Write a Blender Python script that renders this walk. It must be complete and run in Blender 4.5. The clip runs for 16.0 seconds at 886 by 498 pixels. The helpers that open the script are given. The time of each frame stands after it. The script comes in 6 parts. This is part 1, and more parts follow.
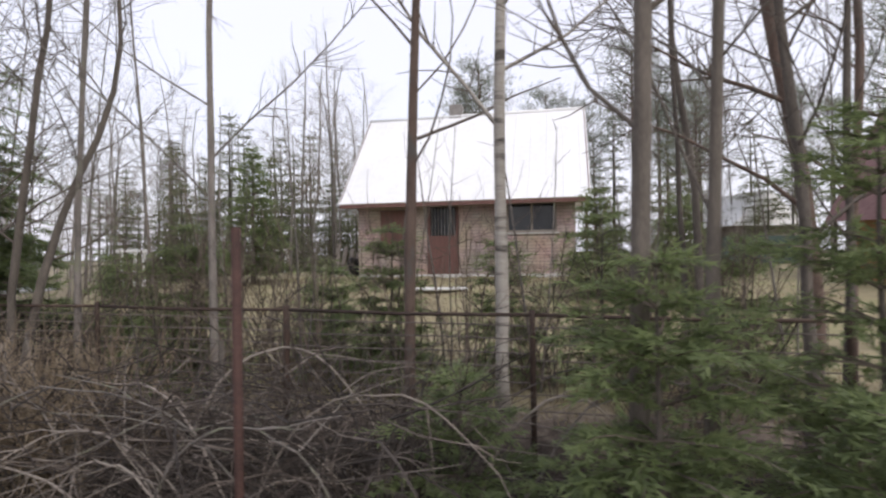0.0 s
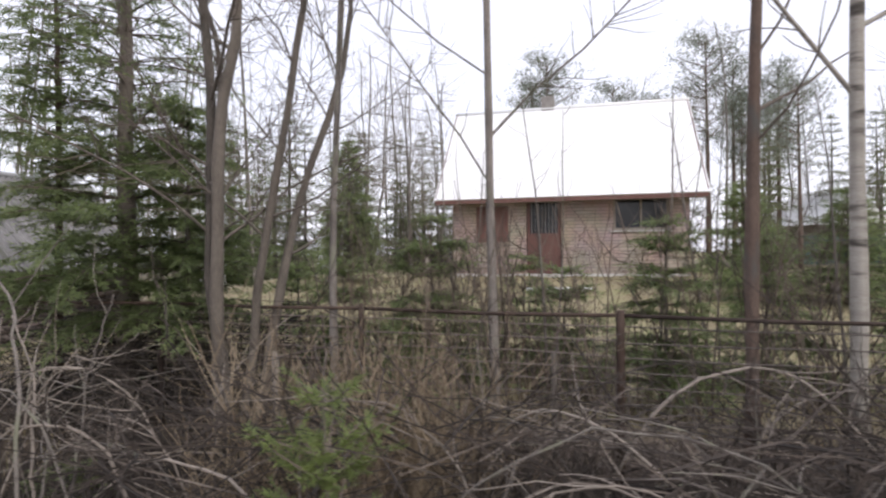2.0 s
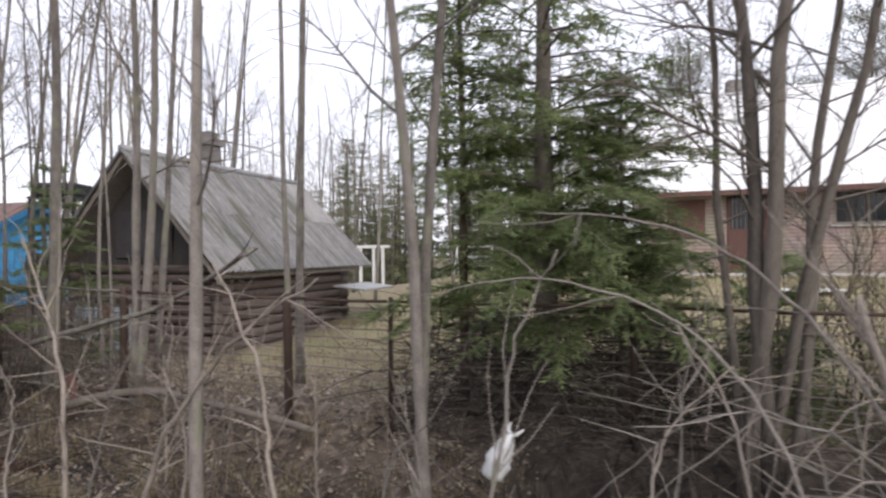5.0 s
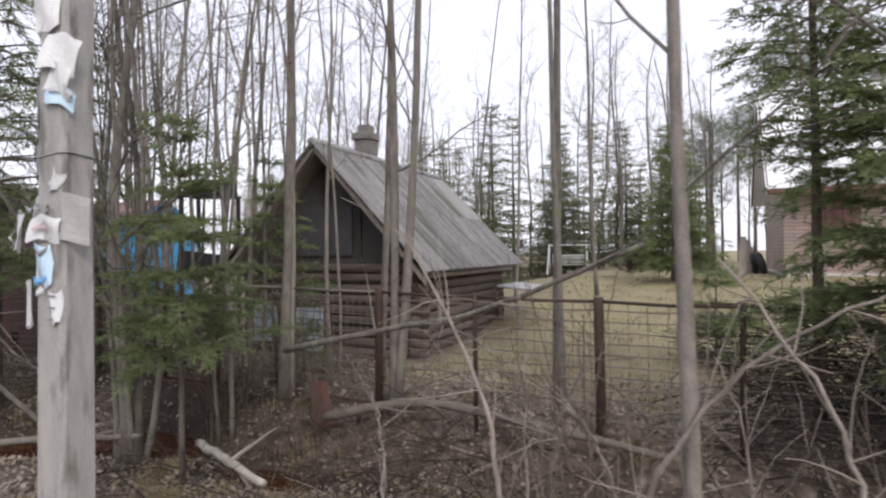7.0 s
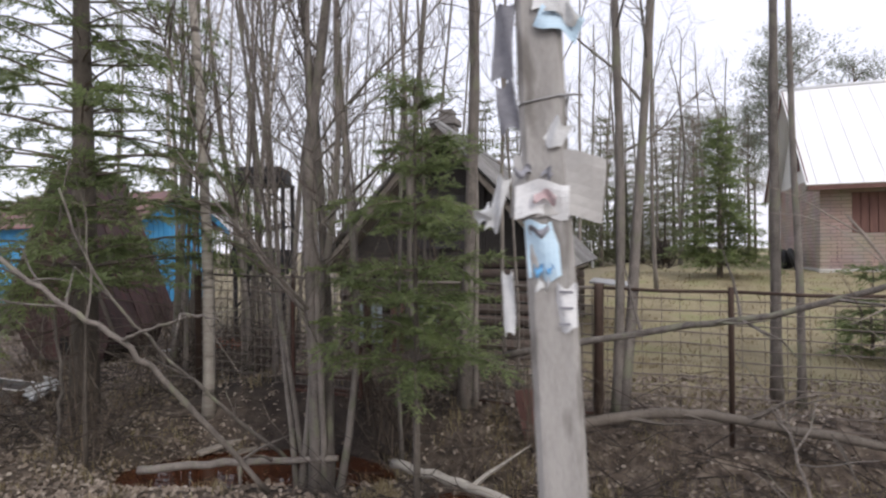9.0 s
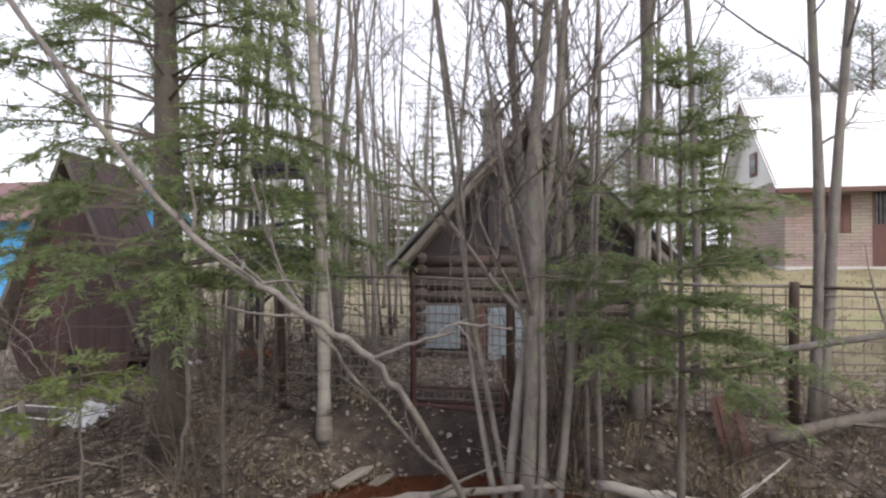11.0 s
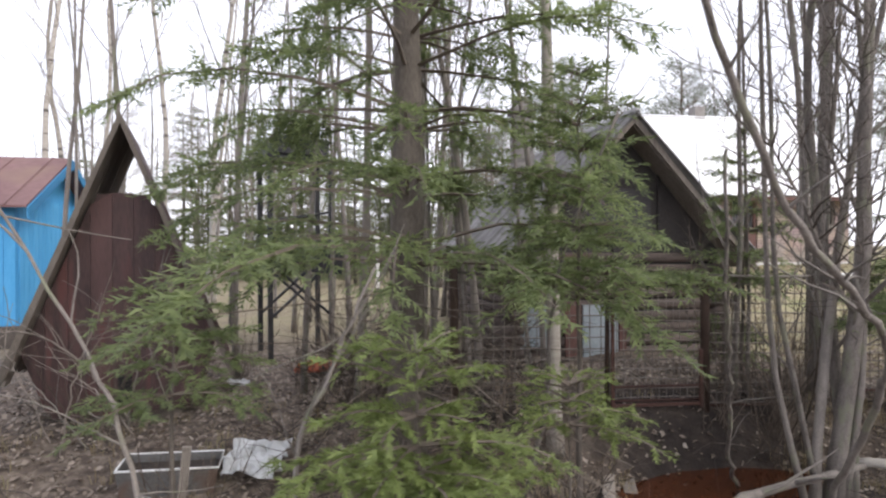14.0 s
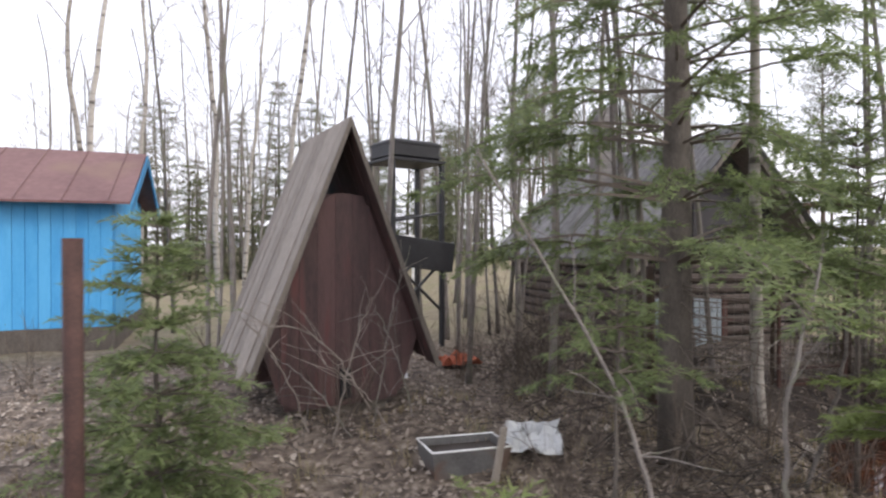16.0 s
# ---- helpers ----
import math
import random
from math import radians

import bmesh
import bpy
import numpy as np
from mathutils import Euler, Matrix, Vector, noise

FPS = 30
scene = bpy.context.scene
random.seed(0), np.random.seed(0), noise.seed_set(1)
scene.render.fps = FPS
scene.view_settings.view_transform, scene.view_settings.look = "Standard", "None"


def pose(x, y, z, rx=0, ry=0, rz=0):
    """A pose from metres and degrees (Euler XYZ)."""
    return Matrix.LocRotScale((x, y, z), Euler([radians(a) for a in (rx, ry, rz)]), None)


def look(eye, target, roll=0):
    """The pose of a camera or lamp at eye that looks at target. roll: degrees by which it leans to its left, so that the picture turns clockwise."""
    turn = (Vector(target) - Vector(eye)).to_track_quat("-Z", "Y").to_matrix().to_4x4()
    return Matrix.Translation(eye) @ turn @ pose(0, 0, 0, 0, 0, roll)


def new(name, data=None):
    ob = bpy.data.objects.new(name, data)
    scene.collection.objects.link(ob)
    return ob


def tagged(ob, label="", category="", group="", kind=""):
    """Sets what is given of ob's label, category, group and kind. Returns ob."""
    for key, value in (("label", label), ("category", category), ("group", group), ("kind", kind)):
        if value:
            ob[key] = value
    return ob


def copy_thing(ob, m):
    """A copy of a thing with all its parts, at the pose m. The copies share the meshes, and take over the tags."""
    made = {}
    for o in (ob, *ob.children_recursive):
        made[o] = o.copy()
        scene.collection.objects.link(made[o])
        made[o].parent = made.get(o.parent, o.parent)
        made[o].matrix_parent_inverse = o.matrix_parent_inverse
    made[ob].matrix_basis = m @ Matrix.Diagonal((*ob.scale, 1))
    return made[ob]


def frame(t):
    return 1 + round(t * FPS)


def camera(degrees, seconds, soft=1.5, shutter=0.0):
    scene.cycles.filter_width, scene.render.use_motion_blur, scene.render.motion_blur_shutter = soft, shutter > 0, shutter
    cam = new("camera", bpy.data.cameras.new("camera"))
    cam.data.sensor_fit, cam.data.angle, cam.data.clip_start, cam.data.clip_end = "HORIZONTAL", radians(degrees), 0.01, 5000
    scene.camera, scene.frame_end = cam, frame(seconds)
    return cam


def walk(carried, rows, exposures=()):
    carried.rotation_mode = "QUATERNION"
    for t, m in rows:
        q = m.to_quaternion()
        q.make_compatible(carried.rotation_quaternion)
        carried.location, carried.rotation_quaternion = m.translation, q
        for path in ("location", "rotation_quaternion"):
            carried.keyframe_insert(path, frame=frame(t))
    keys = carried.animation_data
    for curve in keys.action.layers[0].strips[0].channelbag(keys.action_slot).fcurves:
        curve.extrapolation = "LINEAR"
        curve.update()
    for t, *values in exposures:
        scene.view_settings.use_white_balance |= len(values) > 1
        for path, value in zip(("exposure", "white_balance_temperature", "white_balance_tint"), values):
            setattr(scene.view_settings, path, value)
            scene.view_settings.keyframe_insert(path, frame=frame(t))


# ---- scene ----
# ---- camera and walk ----
cam = camera(75.7, 16.0, soft=2.3, shutter=0.3)
# seconds, x, y, z, yaw, pitch, roll
PATH = [
    (0.0, -0.000, 0.001, 1.616, 10.98, 0.60, 0.81),
    (0.5, -0.653, 0.077, 1.614, 11.23, 0.59, 0.72),
    (1.0, -1.282, 0.162, 1.612, 11.62, 0.55, 0.64),
    (1.5, -1.878, 0.246, 1.610, 12.25, 0.54, 0.59),
    (2.0, -2.456, 0.301, 1.610, 13.31, 0.57, 0.55),
    (2.5, -3.024, 0.315, 1.605, 13.98, 0.55, 0.56),
    (3.0, -3.618, 0.301, 1.604, 14.52, 0.63, 0.68),
    (3.5, -4.171, 0.247, 1.609, 15.32, 0.76, 0.78),
    (4.0, -4.772, 0.201, 1.613, 16.11, 0.81, 0.80),
    (4.5, -5.367, 0.155, 1.613, 17.26, 0.73, 0.75),
    (5.0, -5.958, 0.121, 1.613, 20.12, 0.57, 0.69),
    (5.2, -6.191, 0.099, 1.613, 21.27, 0.51, 0.67),
    (6.2, -7.391, -0.047, 1.632, 24.72, 0.44, 0.59),
    (7.3, -8.739, -0.230, 1.637, 23.50, 0.48, 0.70),
    (7.5, -8.982, -0.260, 1.628, 22.65, 0.42, 0.66),
    (8.0, -9.623, -0.347, 1.611, 21.84, 0.34, 0.58),
    (8.5, -10.250, -0.422, 1.605, 20.43, 0.28, 0.57),
    (9.0, -10.873, -0.469, 1.603, 19.42, 0.16, 0.54),
    (9.5, -11.457, -0.489, 1.589, 17.22, 0.01, 0.58),
    (10.0, -12.021, -0.503, 1.583, 15.53, -0.04, 0.62),
    (10.2, -12.256, -0.510, 1.586, 14.63, -0.00, 0.60),
    (11.3, -13.690, -0.483, 1.599, 8.08, -0.02, 0.35),
    (12.3, -15.014, -0.378, 1.592, 0.95, -0.13, 0.23),
    (12.5, -15.261, -0.350, 1.588, -0.49, -0.21, 0.19),
    (13.0, -15.860, -0.274, 1.582, -3.64, -0.28, 0.16),
    (13.5, -16.427, -0.212, 1.588, -6.45, -0.20, 0.23),
    (14.0, -16.955, -0.136, 1.590, -9.13, -0.18, 0.25),
    (14.5, -17.527, -0.124, 1.591, -12.11, -0.13, 0.20),
    (15.0, -18.200, -0.094, 1.589, -13.62, -0.28, 0.08),
    (15.5, -18.967, -0.069, 1.592, -15.02, -0.26, -0.01),
    (16.0, -19.743, -0.001, 1.592, -16.20, -0.24, 0.01),
]
walk(cam, [(t, pose(x, y, z, 90 + p, r, w)) for t, x, y, z, w, p, r in PATH],
     exposures=[(0.0, -0.04), (2.0, 0.17), (5.0, 0.26), (7.5, 0.08), (8.5, 0.0), (10.0, 0.28), (12.5, 0.72), (14.0, 0.62), (16.0, 0.54)])

# ---- sky and sun: bright overcast ----
world = bpy.data.worlds.new("overcast_sky")
scene.world = world
world.use_nodes = True
wn, wl = world.node_tree.nodes, world.node_tree.links
wn.clear()
sky = wn.new("ShaderNodeTexSky")
sky.sky_type, sky.sun_disc = "NISHITA", False
sky.sun_elevation, sky.sun_rotation = radians(36.5), radians(132)
sky.dust_density, sky.air_density = 4.0, 1.2
pale = wn.new("ShaderNodeMix")
pale.data_type = "RGBA"
pale.inputs["Factor"].default_value = 0.72
pale.inputs["B"].default_value = (10.75, 10.65, 11.95, 1)
back = wn.new("ShaderNodeBackground")
back.inputs["Strength"].default_value = 0.12
wout = wn.new("ShaderNodeOutputWorld")
wl.new(sky.outputs["Color"], pale.inputs["A"])
wl.new(pale.outputs["Result"], back.inputs["Color"])
wl.new(back.outputs["Background"], wout.inputs["Surface"])
sun = new("sun", bpy.data.lights.new("sun", "SUN"))
sun.data.energy, sun.data.angle, sun.data.color = 1.1, radians(14), (1.0, 0.97, 0.93)
sun.matrix_world = look((14, -18, 22), (-8, 2, 0))

# ---- materials ----
def material(name, dark, light, size=6.0, rough=0.85, bump=0.3, metal=0.0, spread=0.25, stain=None, stain_at=0.6, stretch=(1, 1, 1), fine=9.0, through_light=0.0):
    """Two-scale noise between a dark and a light colour, with an optional stain colour in patches."""
    m = bpy.data.materials.new(name)
    m.use_nodes = True
    n, l = m.node_tree.nodes, m.node_tree.links
    bs = n["Principled BSDF"]
    bs.inputs["Roughness"].default_value = rough
    bs.inputs["Metallic"].default_value = metal
    co = n.new("ShaderNodeTexCoord")
    mp = n.new("ShaderNodeMapping")
    mp.inputs["Scale"].default_value = stretch
    l.new(co.outputs["Object"], mp.inputs["Vector"])
    inf = n.new("ShaderNodeObjectInfo")
    off = n.new("ShaderNodeVectorMath")
    off.operation = "MULTIPLY_ADD"
    comb = n.new("ShaderNodeCombineXYZ")
    for k in "XYZ":
        l.new(inf.outputs["Random"], comb.inputs[k])
    off.inputs[1].default_value = (37, 19, 53)
    l.new(comb.outputs[0], off.inputs[0])
    l.new(mp.outputs[0], off.inputs[2])
    big = n.new("ShaderNodeTexNoise")
    big.inputs["Scale"].default_value, big.inputs["Detail"].default_value = size, 5
    tiny = n.new("ShaderNodeTexNoise")
    tiny.inputs["Scale"].default_value, tiny.inputs["Detail"].default_value = size * fine, 4
    for t in (big, tiny):
        l.new(off.outputs[0], t.inputs["Vector"])
    mixv = n.new("ShaderNodeMath")
    mixv.operation = "MULTIPLY_ADD"
    mixv.inputs[1].default_value = 0.45
    l.new(tiny.outputs["Fac"], mixv.inputs[0])
    half = n.new("ShaderNodeMath")
    half.operation = "MULTIPLY"
    half.inputs[1].default_value = 0.55
    l.new(big.outputs["Fac"], half.inputs[0])
    l.new(half.outputs[0], mixv.inputs[2])
    rnd = n.new("ShaderNodeMath")
    rnd.operation = "MULTIPLY_ADD"
    rnd.inputs[1].default_value = spread
    l.new(inf.outputs["Random"], rnd.inputs[0])
    l.new(mixv.outputs[0], rnd.inputs[2])
    ramp = n.new("ShaderNodeValToRGB")
    e = ramp.color_ramp.elements
    e[0].position, e[0].color = 0.33, (*dark, 1)
    e[1].position, e[1].color = 0.68 + spread * 0.5, (*light, 1)
    l.new(rnd.outputs[0], ramp.inputs["Fac"])
    col = ramp.outputs["Color"]
    if stain:
        patch = n.new("ShaderNodeTexNoise")
        patch.inputs["Scale"].default_value, patch.inputs["Detail"].default_value = size * 0.6, 6
        l.new(off.outputs[0], patch.inputs["Vector"])
        cut = n.new("ShaderNodeValToRGB")
        cut.color_ramp.elements[0].position = stain_at - 0.05
        cut.color_ramp.elements[1].position = stain_at + 0.07
        l.new(patch.outputs["Fac"], cut.inputs["Fac"])
        mx = n.new("ShaderNodeMix")
        mx.data_type = "RGBA"
        mx.inputs["B"].default_value = (*stain, 1)
        l.new(cut.outputs["Color"], mx.inputs["Factor"])
        l.new(col, mx.inputs["A"])
        col = mx.outputs["Result"]
    l.new(col, bs.inputs["Base Color"])
    if bump:
        bp = n.new("ShaderNodeBump")
        bp.inputs["Strength"].default_value, bp.inputs["Distance"].default_value = bump, 0.02
        l.new(mixv.outputs[0], bp.inputs["Height"])
        l.new(bp.outputs["Normal"], bs.inputs["Normal"])
    if through_light:
        tr = n.new("ShaderNodeBsdfTranslucent")
        l.new(col, tr.inputs["Color"])
        ms = n.new("ShaderNodeMixShader")
        ms.inputs[0].default_value = through_light
        l.new(bs.outputs[0], ms.inputs[1])
        l.new(tr.outputs[0], ms.inputs[2])
        l.new(ms.outputs[0], n["Material Output"].inputs["Surface"])
    return m


def island_material(name, cols, rough=0.8, through_light=0.0, size=3.0):
    """A colour for each loose piece of a mesh, drawn from a ramp, varied by patches."""
    m = bpy.data.materials.new(name)
    m.use_nodes = True
    n, l = m.node_tree.nodes, m.node_tree.links
    bs = n["Principled BSDF"]
    bs.inputs["Roughness"].default_value = rough
    geo = n.new("ShaderNodeNewGeometry")
    co = n.new("ShaderNodeTexCoord")
    ns = n.new("ShaderNodeTexNoise")
    ns.inputs["Scale"].default_value = size
    l.new(co.outputs["Object"], ns.inputs["Vector"])
    ad = n.new("ShaderNodeMath")
    ad.operation = "MULTIPLY_ADD"
    ad.inputs[1].default_value = 0.55
    l.new(geo.outputs["Random Per Island"], ad.inputs[0])
    sb = n.new("ShaderNodeMath")
    sb.operation = "MULTIPLY_ADD"
    sb.inputs[1].default_value, sb.inputs[2].default_value = 0.9, -0.22
    l.new(ns.outputs["Fac"], sb.inputs[0])
    l.new(sb.outputs[0], ad.inputs[2])
    ramp = n.new("ShaderNodeValToRGB")
    e = ramp.color_ramp.elements
    e[0].color, e[1].color = (*cols[0], 1), (*cols[-1], 1)
    for k, c in enumerate(cols[1:-1]):
        e.new((k + 1) / (len(cols) - 1)).color = (*c, 1)
    l.new(ad.outputs[0], ramp.inputs["Fac"])
    l.new(ramp.outputs["Color"], bs.inputs["Base Color"])
    if through_light:
        tr = n.new("ShaderNodeBsdfTranslucent")
        l.new(ramp.outputs["Color"], tr.inputs["Color"])
        ms = n.new("ShaderNodeMixShader")
        ms.inputs[0].default_value = through_light
        l.new(bs.outputs[0], ms.inputs[1])
        l.new(tr.outputs[0], ms.inputs[2])
        l.new(ms.outputs[0], n["Material Output"].inputs["Surface"])
    return m


BARK = material("grey_bark", (0.042, 0.036, 0.032), (0.27, 0.24, 0.215), 15, 0.9, 0.8, stretch=(1, 1, 0.45), stain=(0.2, 0.2, 0.145), stain_at=0.6)
BARK_DARK = material("dark_bark", (0.042, 0.036, 0.031), (0.17, 0.145, 0.122), 9, 0.9, 0.7, stretch=(1, 1, 0.3))
BARK_PINE = material("pine_bark", (0.065, 0.046, 0.038), (0.17, 0.118, 0.092), 10, 0.9, 0.7, stretch=(1, 1, 0.35), stain=(0.1, 0.09, 0.08))
BARK_BIRCH = material("birch_bark", (0.25, 0.225, 0.195), (0.5, 0.465, 0.415), 7, 0.8, 0.3, stretch=(0.5, 0.5, 3.0), stain=(0.07, 0.06, 0.05), stain_at=0.6)
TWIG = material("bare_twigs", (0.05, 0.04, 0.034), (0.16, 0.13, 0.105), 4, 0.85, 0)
# Paler copy of TWIG: distance haze is put into the colour.
TWIG_HAZED = material("hazed_far_twigs", (0.15, 0.125, 0.105), (0.3, 0.26, 0.22), 0.6, 0.9, 0)
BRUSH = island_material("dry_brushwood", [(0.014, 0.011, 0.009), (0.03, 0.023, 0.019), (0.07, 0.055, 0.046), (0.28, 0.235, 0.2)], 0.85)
# Darker copy of BRUSH: shade under spruce and in ditch put into colour.
BRUSH_SHADED = island_material("shaded_brushwood", [(0.01, 0.008, 0.007), (0.02, 0.016, 0.013), (0.045, 0.035, 0.03), (0.12, 0.1, 0.085)], 0.8)
THICKET = island_material("thicket_twigs", [(0.03, 0.023, 0.018), (0.075, 0.058, 0.045), (0.14, 0.11, 0.085), (0.26, 0.21, 0.17)], 0.85)
TAN = island_material("straw_brown_stems", [(0.07, 0.052, 0.035), (0.16, 0.12, 0.08), (0.28, 0.22, 0.15), (0.38, 0.31, 0.22)], 0.85)
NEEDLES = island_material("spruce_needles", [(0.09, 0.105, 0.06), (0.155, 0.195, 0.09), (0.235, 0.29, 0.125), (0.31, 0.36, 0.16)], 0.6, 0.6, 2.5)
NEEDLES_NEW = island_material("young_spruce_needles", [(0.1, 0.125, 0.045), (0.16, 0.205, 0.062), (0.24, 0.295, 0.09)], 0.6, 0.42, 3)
# Far spruce and pine needles greyed, with the haze painted in.
NEEDLES_HAZED = island_material("hazed_far_needles", [(0.11, 0.12, 0.07), (0.17, 0.185, 0.1), (0.24, 0.25, 0.145)], 0.75, 0.35, 0.5)
PINE_HAZED = island_material("hazed_pine_needles", [(0.15, 0.17, 0.13), (0.23, 0.255, 0.2), (0.32, 0.345, 0.275)], 0.75, 0.5, 0.5)
STRAW = island_material("dry_grass", [(0.13, 0.1, 0.06), (0.24, 0.19, 0.11), (0.34, 0.29, 0.18), (0.2, 0.21, 0.08)], 0.9, 0.25, 1.2)
LITTER = island_material("fallen_leaves", [(0.11, 0.085, 0.068), (0.22, 0.175, 0.138), (0.34, 0.285, 0.235), (0.5, 0.45, 0.39)], 0.85, 0.1, 2.0)
RUST = material("rusty_steel", (0.035, 0.019, 0.016), (0.115, 0.058, 0.046), 8, 0.8, 0.3, 0.2)
RUST_DARK = material("dark_rusty_steel", (0.025, 0.018, 0.015), (0.085, 0.055, 0.042), 10, 0.75, 0.3, 0.3)
WIRE = material("fence_wire", (0.07, 0.06, 0.053), (0.2, 0.165, 0.145), 12, 0.7, 0, 0.2)
# West rail and mesh paled: sky light on them put into the colour.
SKYLIT_PIPE = material("skylit_grey_pipe", (0.08, 0.068, 0.06), (0.2, 0.175, 0.155), 12, 0.7, 0.1, 0.1)
TIN_ROOF = material("white_sheet_roof", (0.74, 0.75, 0.76), (0.88, 0.88, 0.89), 0.7, 0.42, 0.03, 0.0)
BOARD_GREY = material("weathered_boards", (0.13, 0.11, 0.092), (0.33, 0.29, 0.25), 4, 0.85, 0.4, stretch=(6, 6, 0.5))
BOARD_RED = material("faded_red_boards", (0.085, 0.04, 0.034), (0.18, 0.092, 0.078), 3, 0.75, 0.25, stretch=(4, 4, 0.6))
LOG_WOOD = material("brown_logs", (0.045, 0.036, 0.032), (0.155, 0.12, 0.105), 4, 0.85, 0.5, stretch=(0.5, 4, 4), stain=(0.13, 0.07, 0.058), stain_at=0.66)
TAR = material("tar_paper", (0.022, 0.02, 0.02), (0.065, 0.058, 0.055), 3, 0.9, 0.2)
SLATE = material("asbestos_cement_sheets", (0.1, 0.098, 0.1), (0.33, 0.32, 0.315), 1.6, 0.85, 0.3, stain=(0.12, 0.122, 0.1), stain_at=0.58, stretch=(5, 0.7, 1))
BLACK = material("black_paint", (0.008, 0.008, 0.01), (0.03, 0.03, 0.034), 6, 0.5, 0.1)
# Near-black colour that stands for the shade in gaps.
GAP_SHADE = material("gap_shade", (0.008, 0.008, 0.008), (0.02, 0.018, 0.018), 3, 0.9, 0)
GLASS_DARK = material("window_glass", (0.012, 0.014, 0.016), (0.03, 0.034, 0.04), 2, 0.08, 0)
BLUE = material("bright_blue_paint", (0.045, 0.3, 0.62), (0.1, 0.42, 0.74), 2.2, 0.65, 0.15, stretch=(3, 3, 0.7))
BLUE_DEEP = material("deep_blue_paint", (0.02, 0.16, 0.34), (0.04, 0.24, 0.45), 3, 0.6, 0.1)
RUST_ROOF = material("rust_red_roof", (0.1, 0.05, 0.05), (0.21, 0.12, 0.115), 1.2, 0.75, 0.2, stain=(0.2, 0.125, 0.1), stain_at=0.6)
AFRAME_RED = material("rust_brown_sheet", (0.024, 0.018, 0.018), (0.112, 0.06, 0.056), 2.4, 0.7, 0.35, stretch=(5, 5, 0.6), stain=(0.12, 0.046, 0.043), stain_at=0.64)
ZINC = material("dull_zinc", (0.2, 0.2, 0.2), (0.42, 0.42, 0.42), 4, 0.55, 0.15, 0.4, stain=(0.17, 0.12, 0.09))
TUB_GREY = material("stained_grey_enamel", (0.05, 0.048, 0.047), (0.15, 0.145, 0.14), 5, 0.6, 0.15, stain=(0.12, 0.08, 0.06))
PALE_METAL = material("pale_grey_metal", (0.24, 0.29, 0.33), (0.42, 0.47, 0.5), 2.5, 0.55, 0.1, 0.2, stain=(0.26, 0.13, 0.08), stain_at=0.66)
FILM = material("plastic_film", (0.55, 0.56, 0.56), (0.8, 0.81, 0.82), 7, 0.3, 0.3, through_light=0.25)
PAPER = material("weathered_paper", (0.55, 0.56, 0.58), (0.8, 0.8, 0.8), 14, 0.8, 0.15, stain=(0.4, 0.4, 0.4), stain_at=0.66)
PAPER_BLUE = material("pale_blue_paper", (0.36, 0.55, 0.72), (0.56, 0.72, 0.84), 14, 0.8, 0.15)
INK = material("faded_ink", (0.12, 0.12, 0.14), (0.3, 0.3, 0.33), 20, 0.9, 0)
INK_BLUE = material("blue_ink", (0.12, 0.36, 0.62), (0.22, 0.46, 0.7), 20, 0.9, 0)
INK_RED = material("red_ink", (0.42, 0.3, 0.31), (0.6, 0.5, 0.5), 20, 0.9, 0)
POLE_WOOD = material("grey_pole_wood", (0.18, 0.172, 0.162), (0.38, 0.365, 0.35), 5, 0.88, 0.5, stretch=(4, 4, 0.9), stain=(0.17, 0.158, 0.145), stain_at=0.58)
WHITE = material("white_paint", (0.62, 0.62, 0.6), (0.8, 0.8, 0.78), 5, 0.6, 0.05)
CONCRETE = material("pale_concrete", (0.36, 0.35, 0.33), (0.55, 0.54, 0.51), 4, 0.9, 0.3)
CHIMNEY_BRICK = material("sooty_brick", (0.13, 0.12, 0.115), (0.29, 0.27, 0.255), 8, 0.9, 0.4)
MUD = material("wet_mud", (0.016, 0.012, 0.01), (0.05, 0.036, 0.027), 5, 0.45, 0.3)
RUBBER = material("black_rubber", (0.012, 0.012, 0.013), (0.035, 0.035, 0.036), 10, 0.7, 0.1)
CAR_PAINT = material("pale_green_car_paint", (0.3, 0.36, 0.34), (0.42, 0.47, 0.45), 3, 0.35, 0, 0.2)
OCHRE = material("ochre_boards", (0.24, 0.13, 0.06), (0.4, 0.24, 0.12), 2, 0.8, 0.2, stretch=(4, 4, 0.5))
GREEN_SHEET = material("green_sheet_metal", (0.02, 0.042, 0.036), (0.04, 0.07, 0.06), 2, 0.6, 0.1)
SIGN_YELLOW = material("pale_yellow_plastic", (0.6, 0.5, 0.25), (0.75, 0.65, 0.38), 9, 0.5, 0.1)


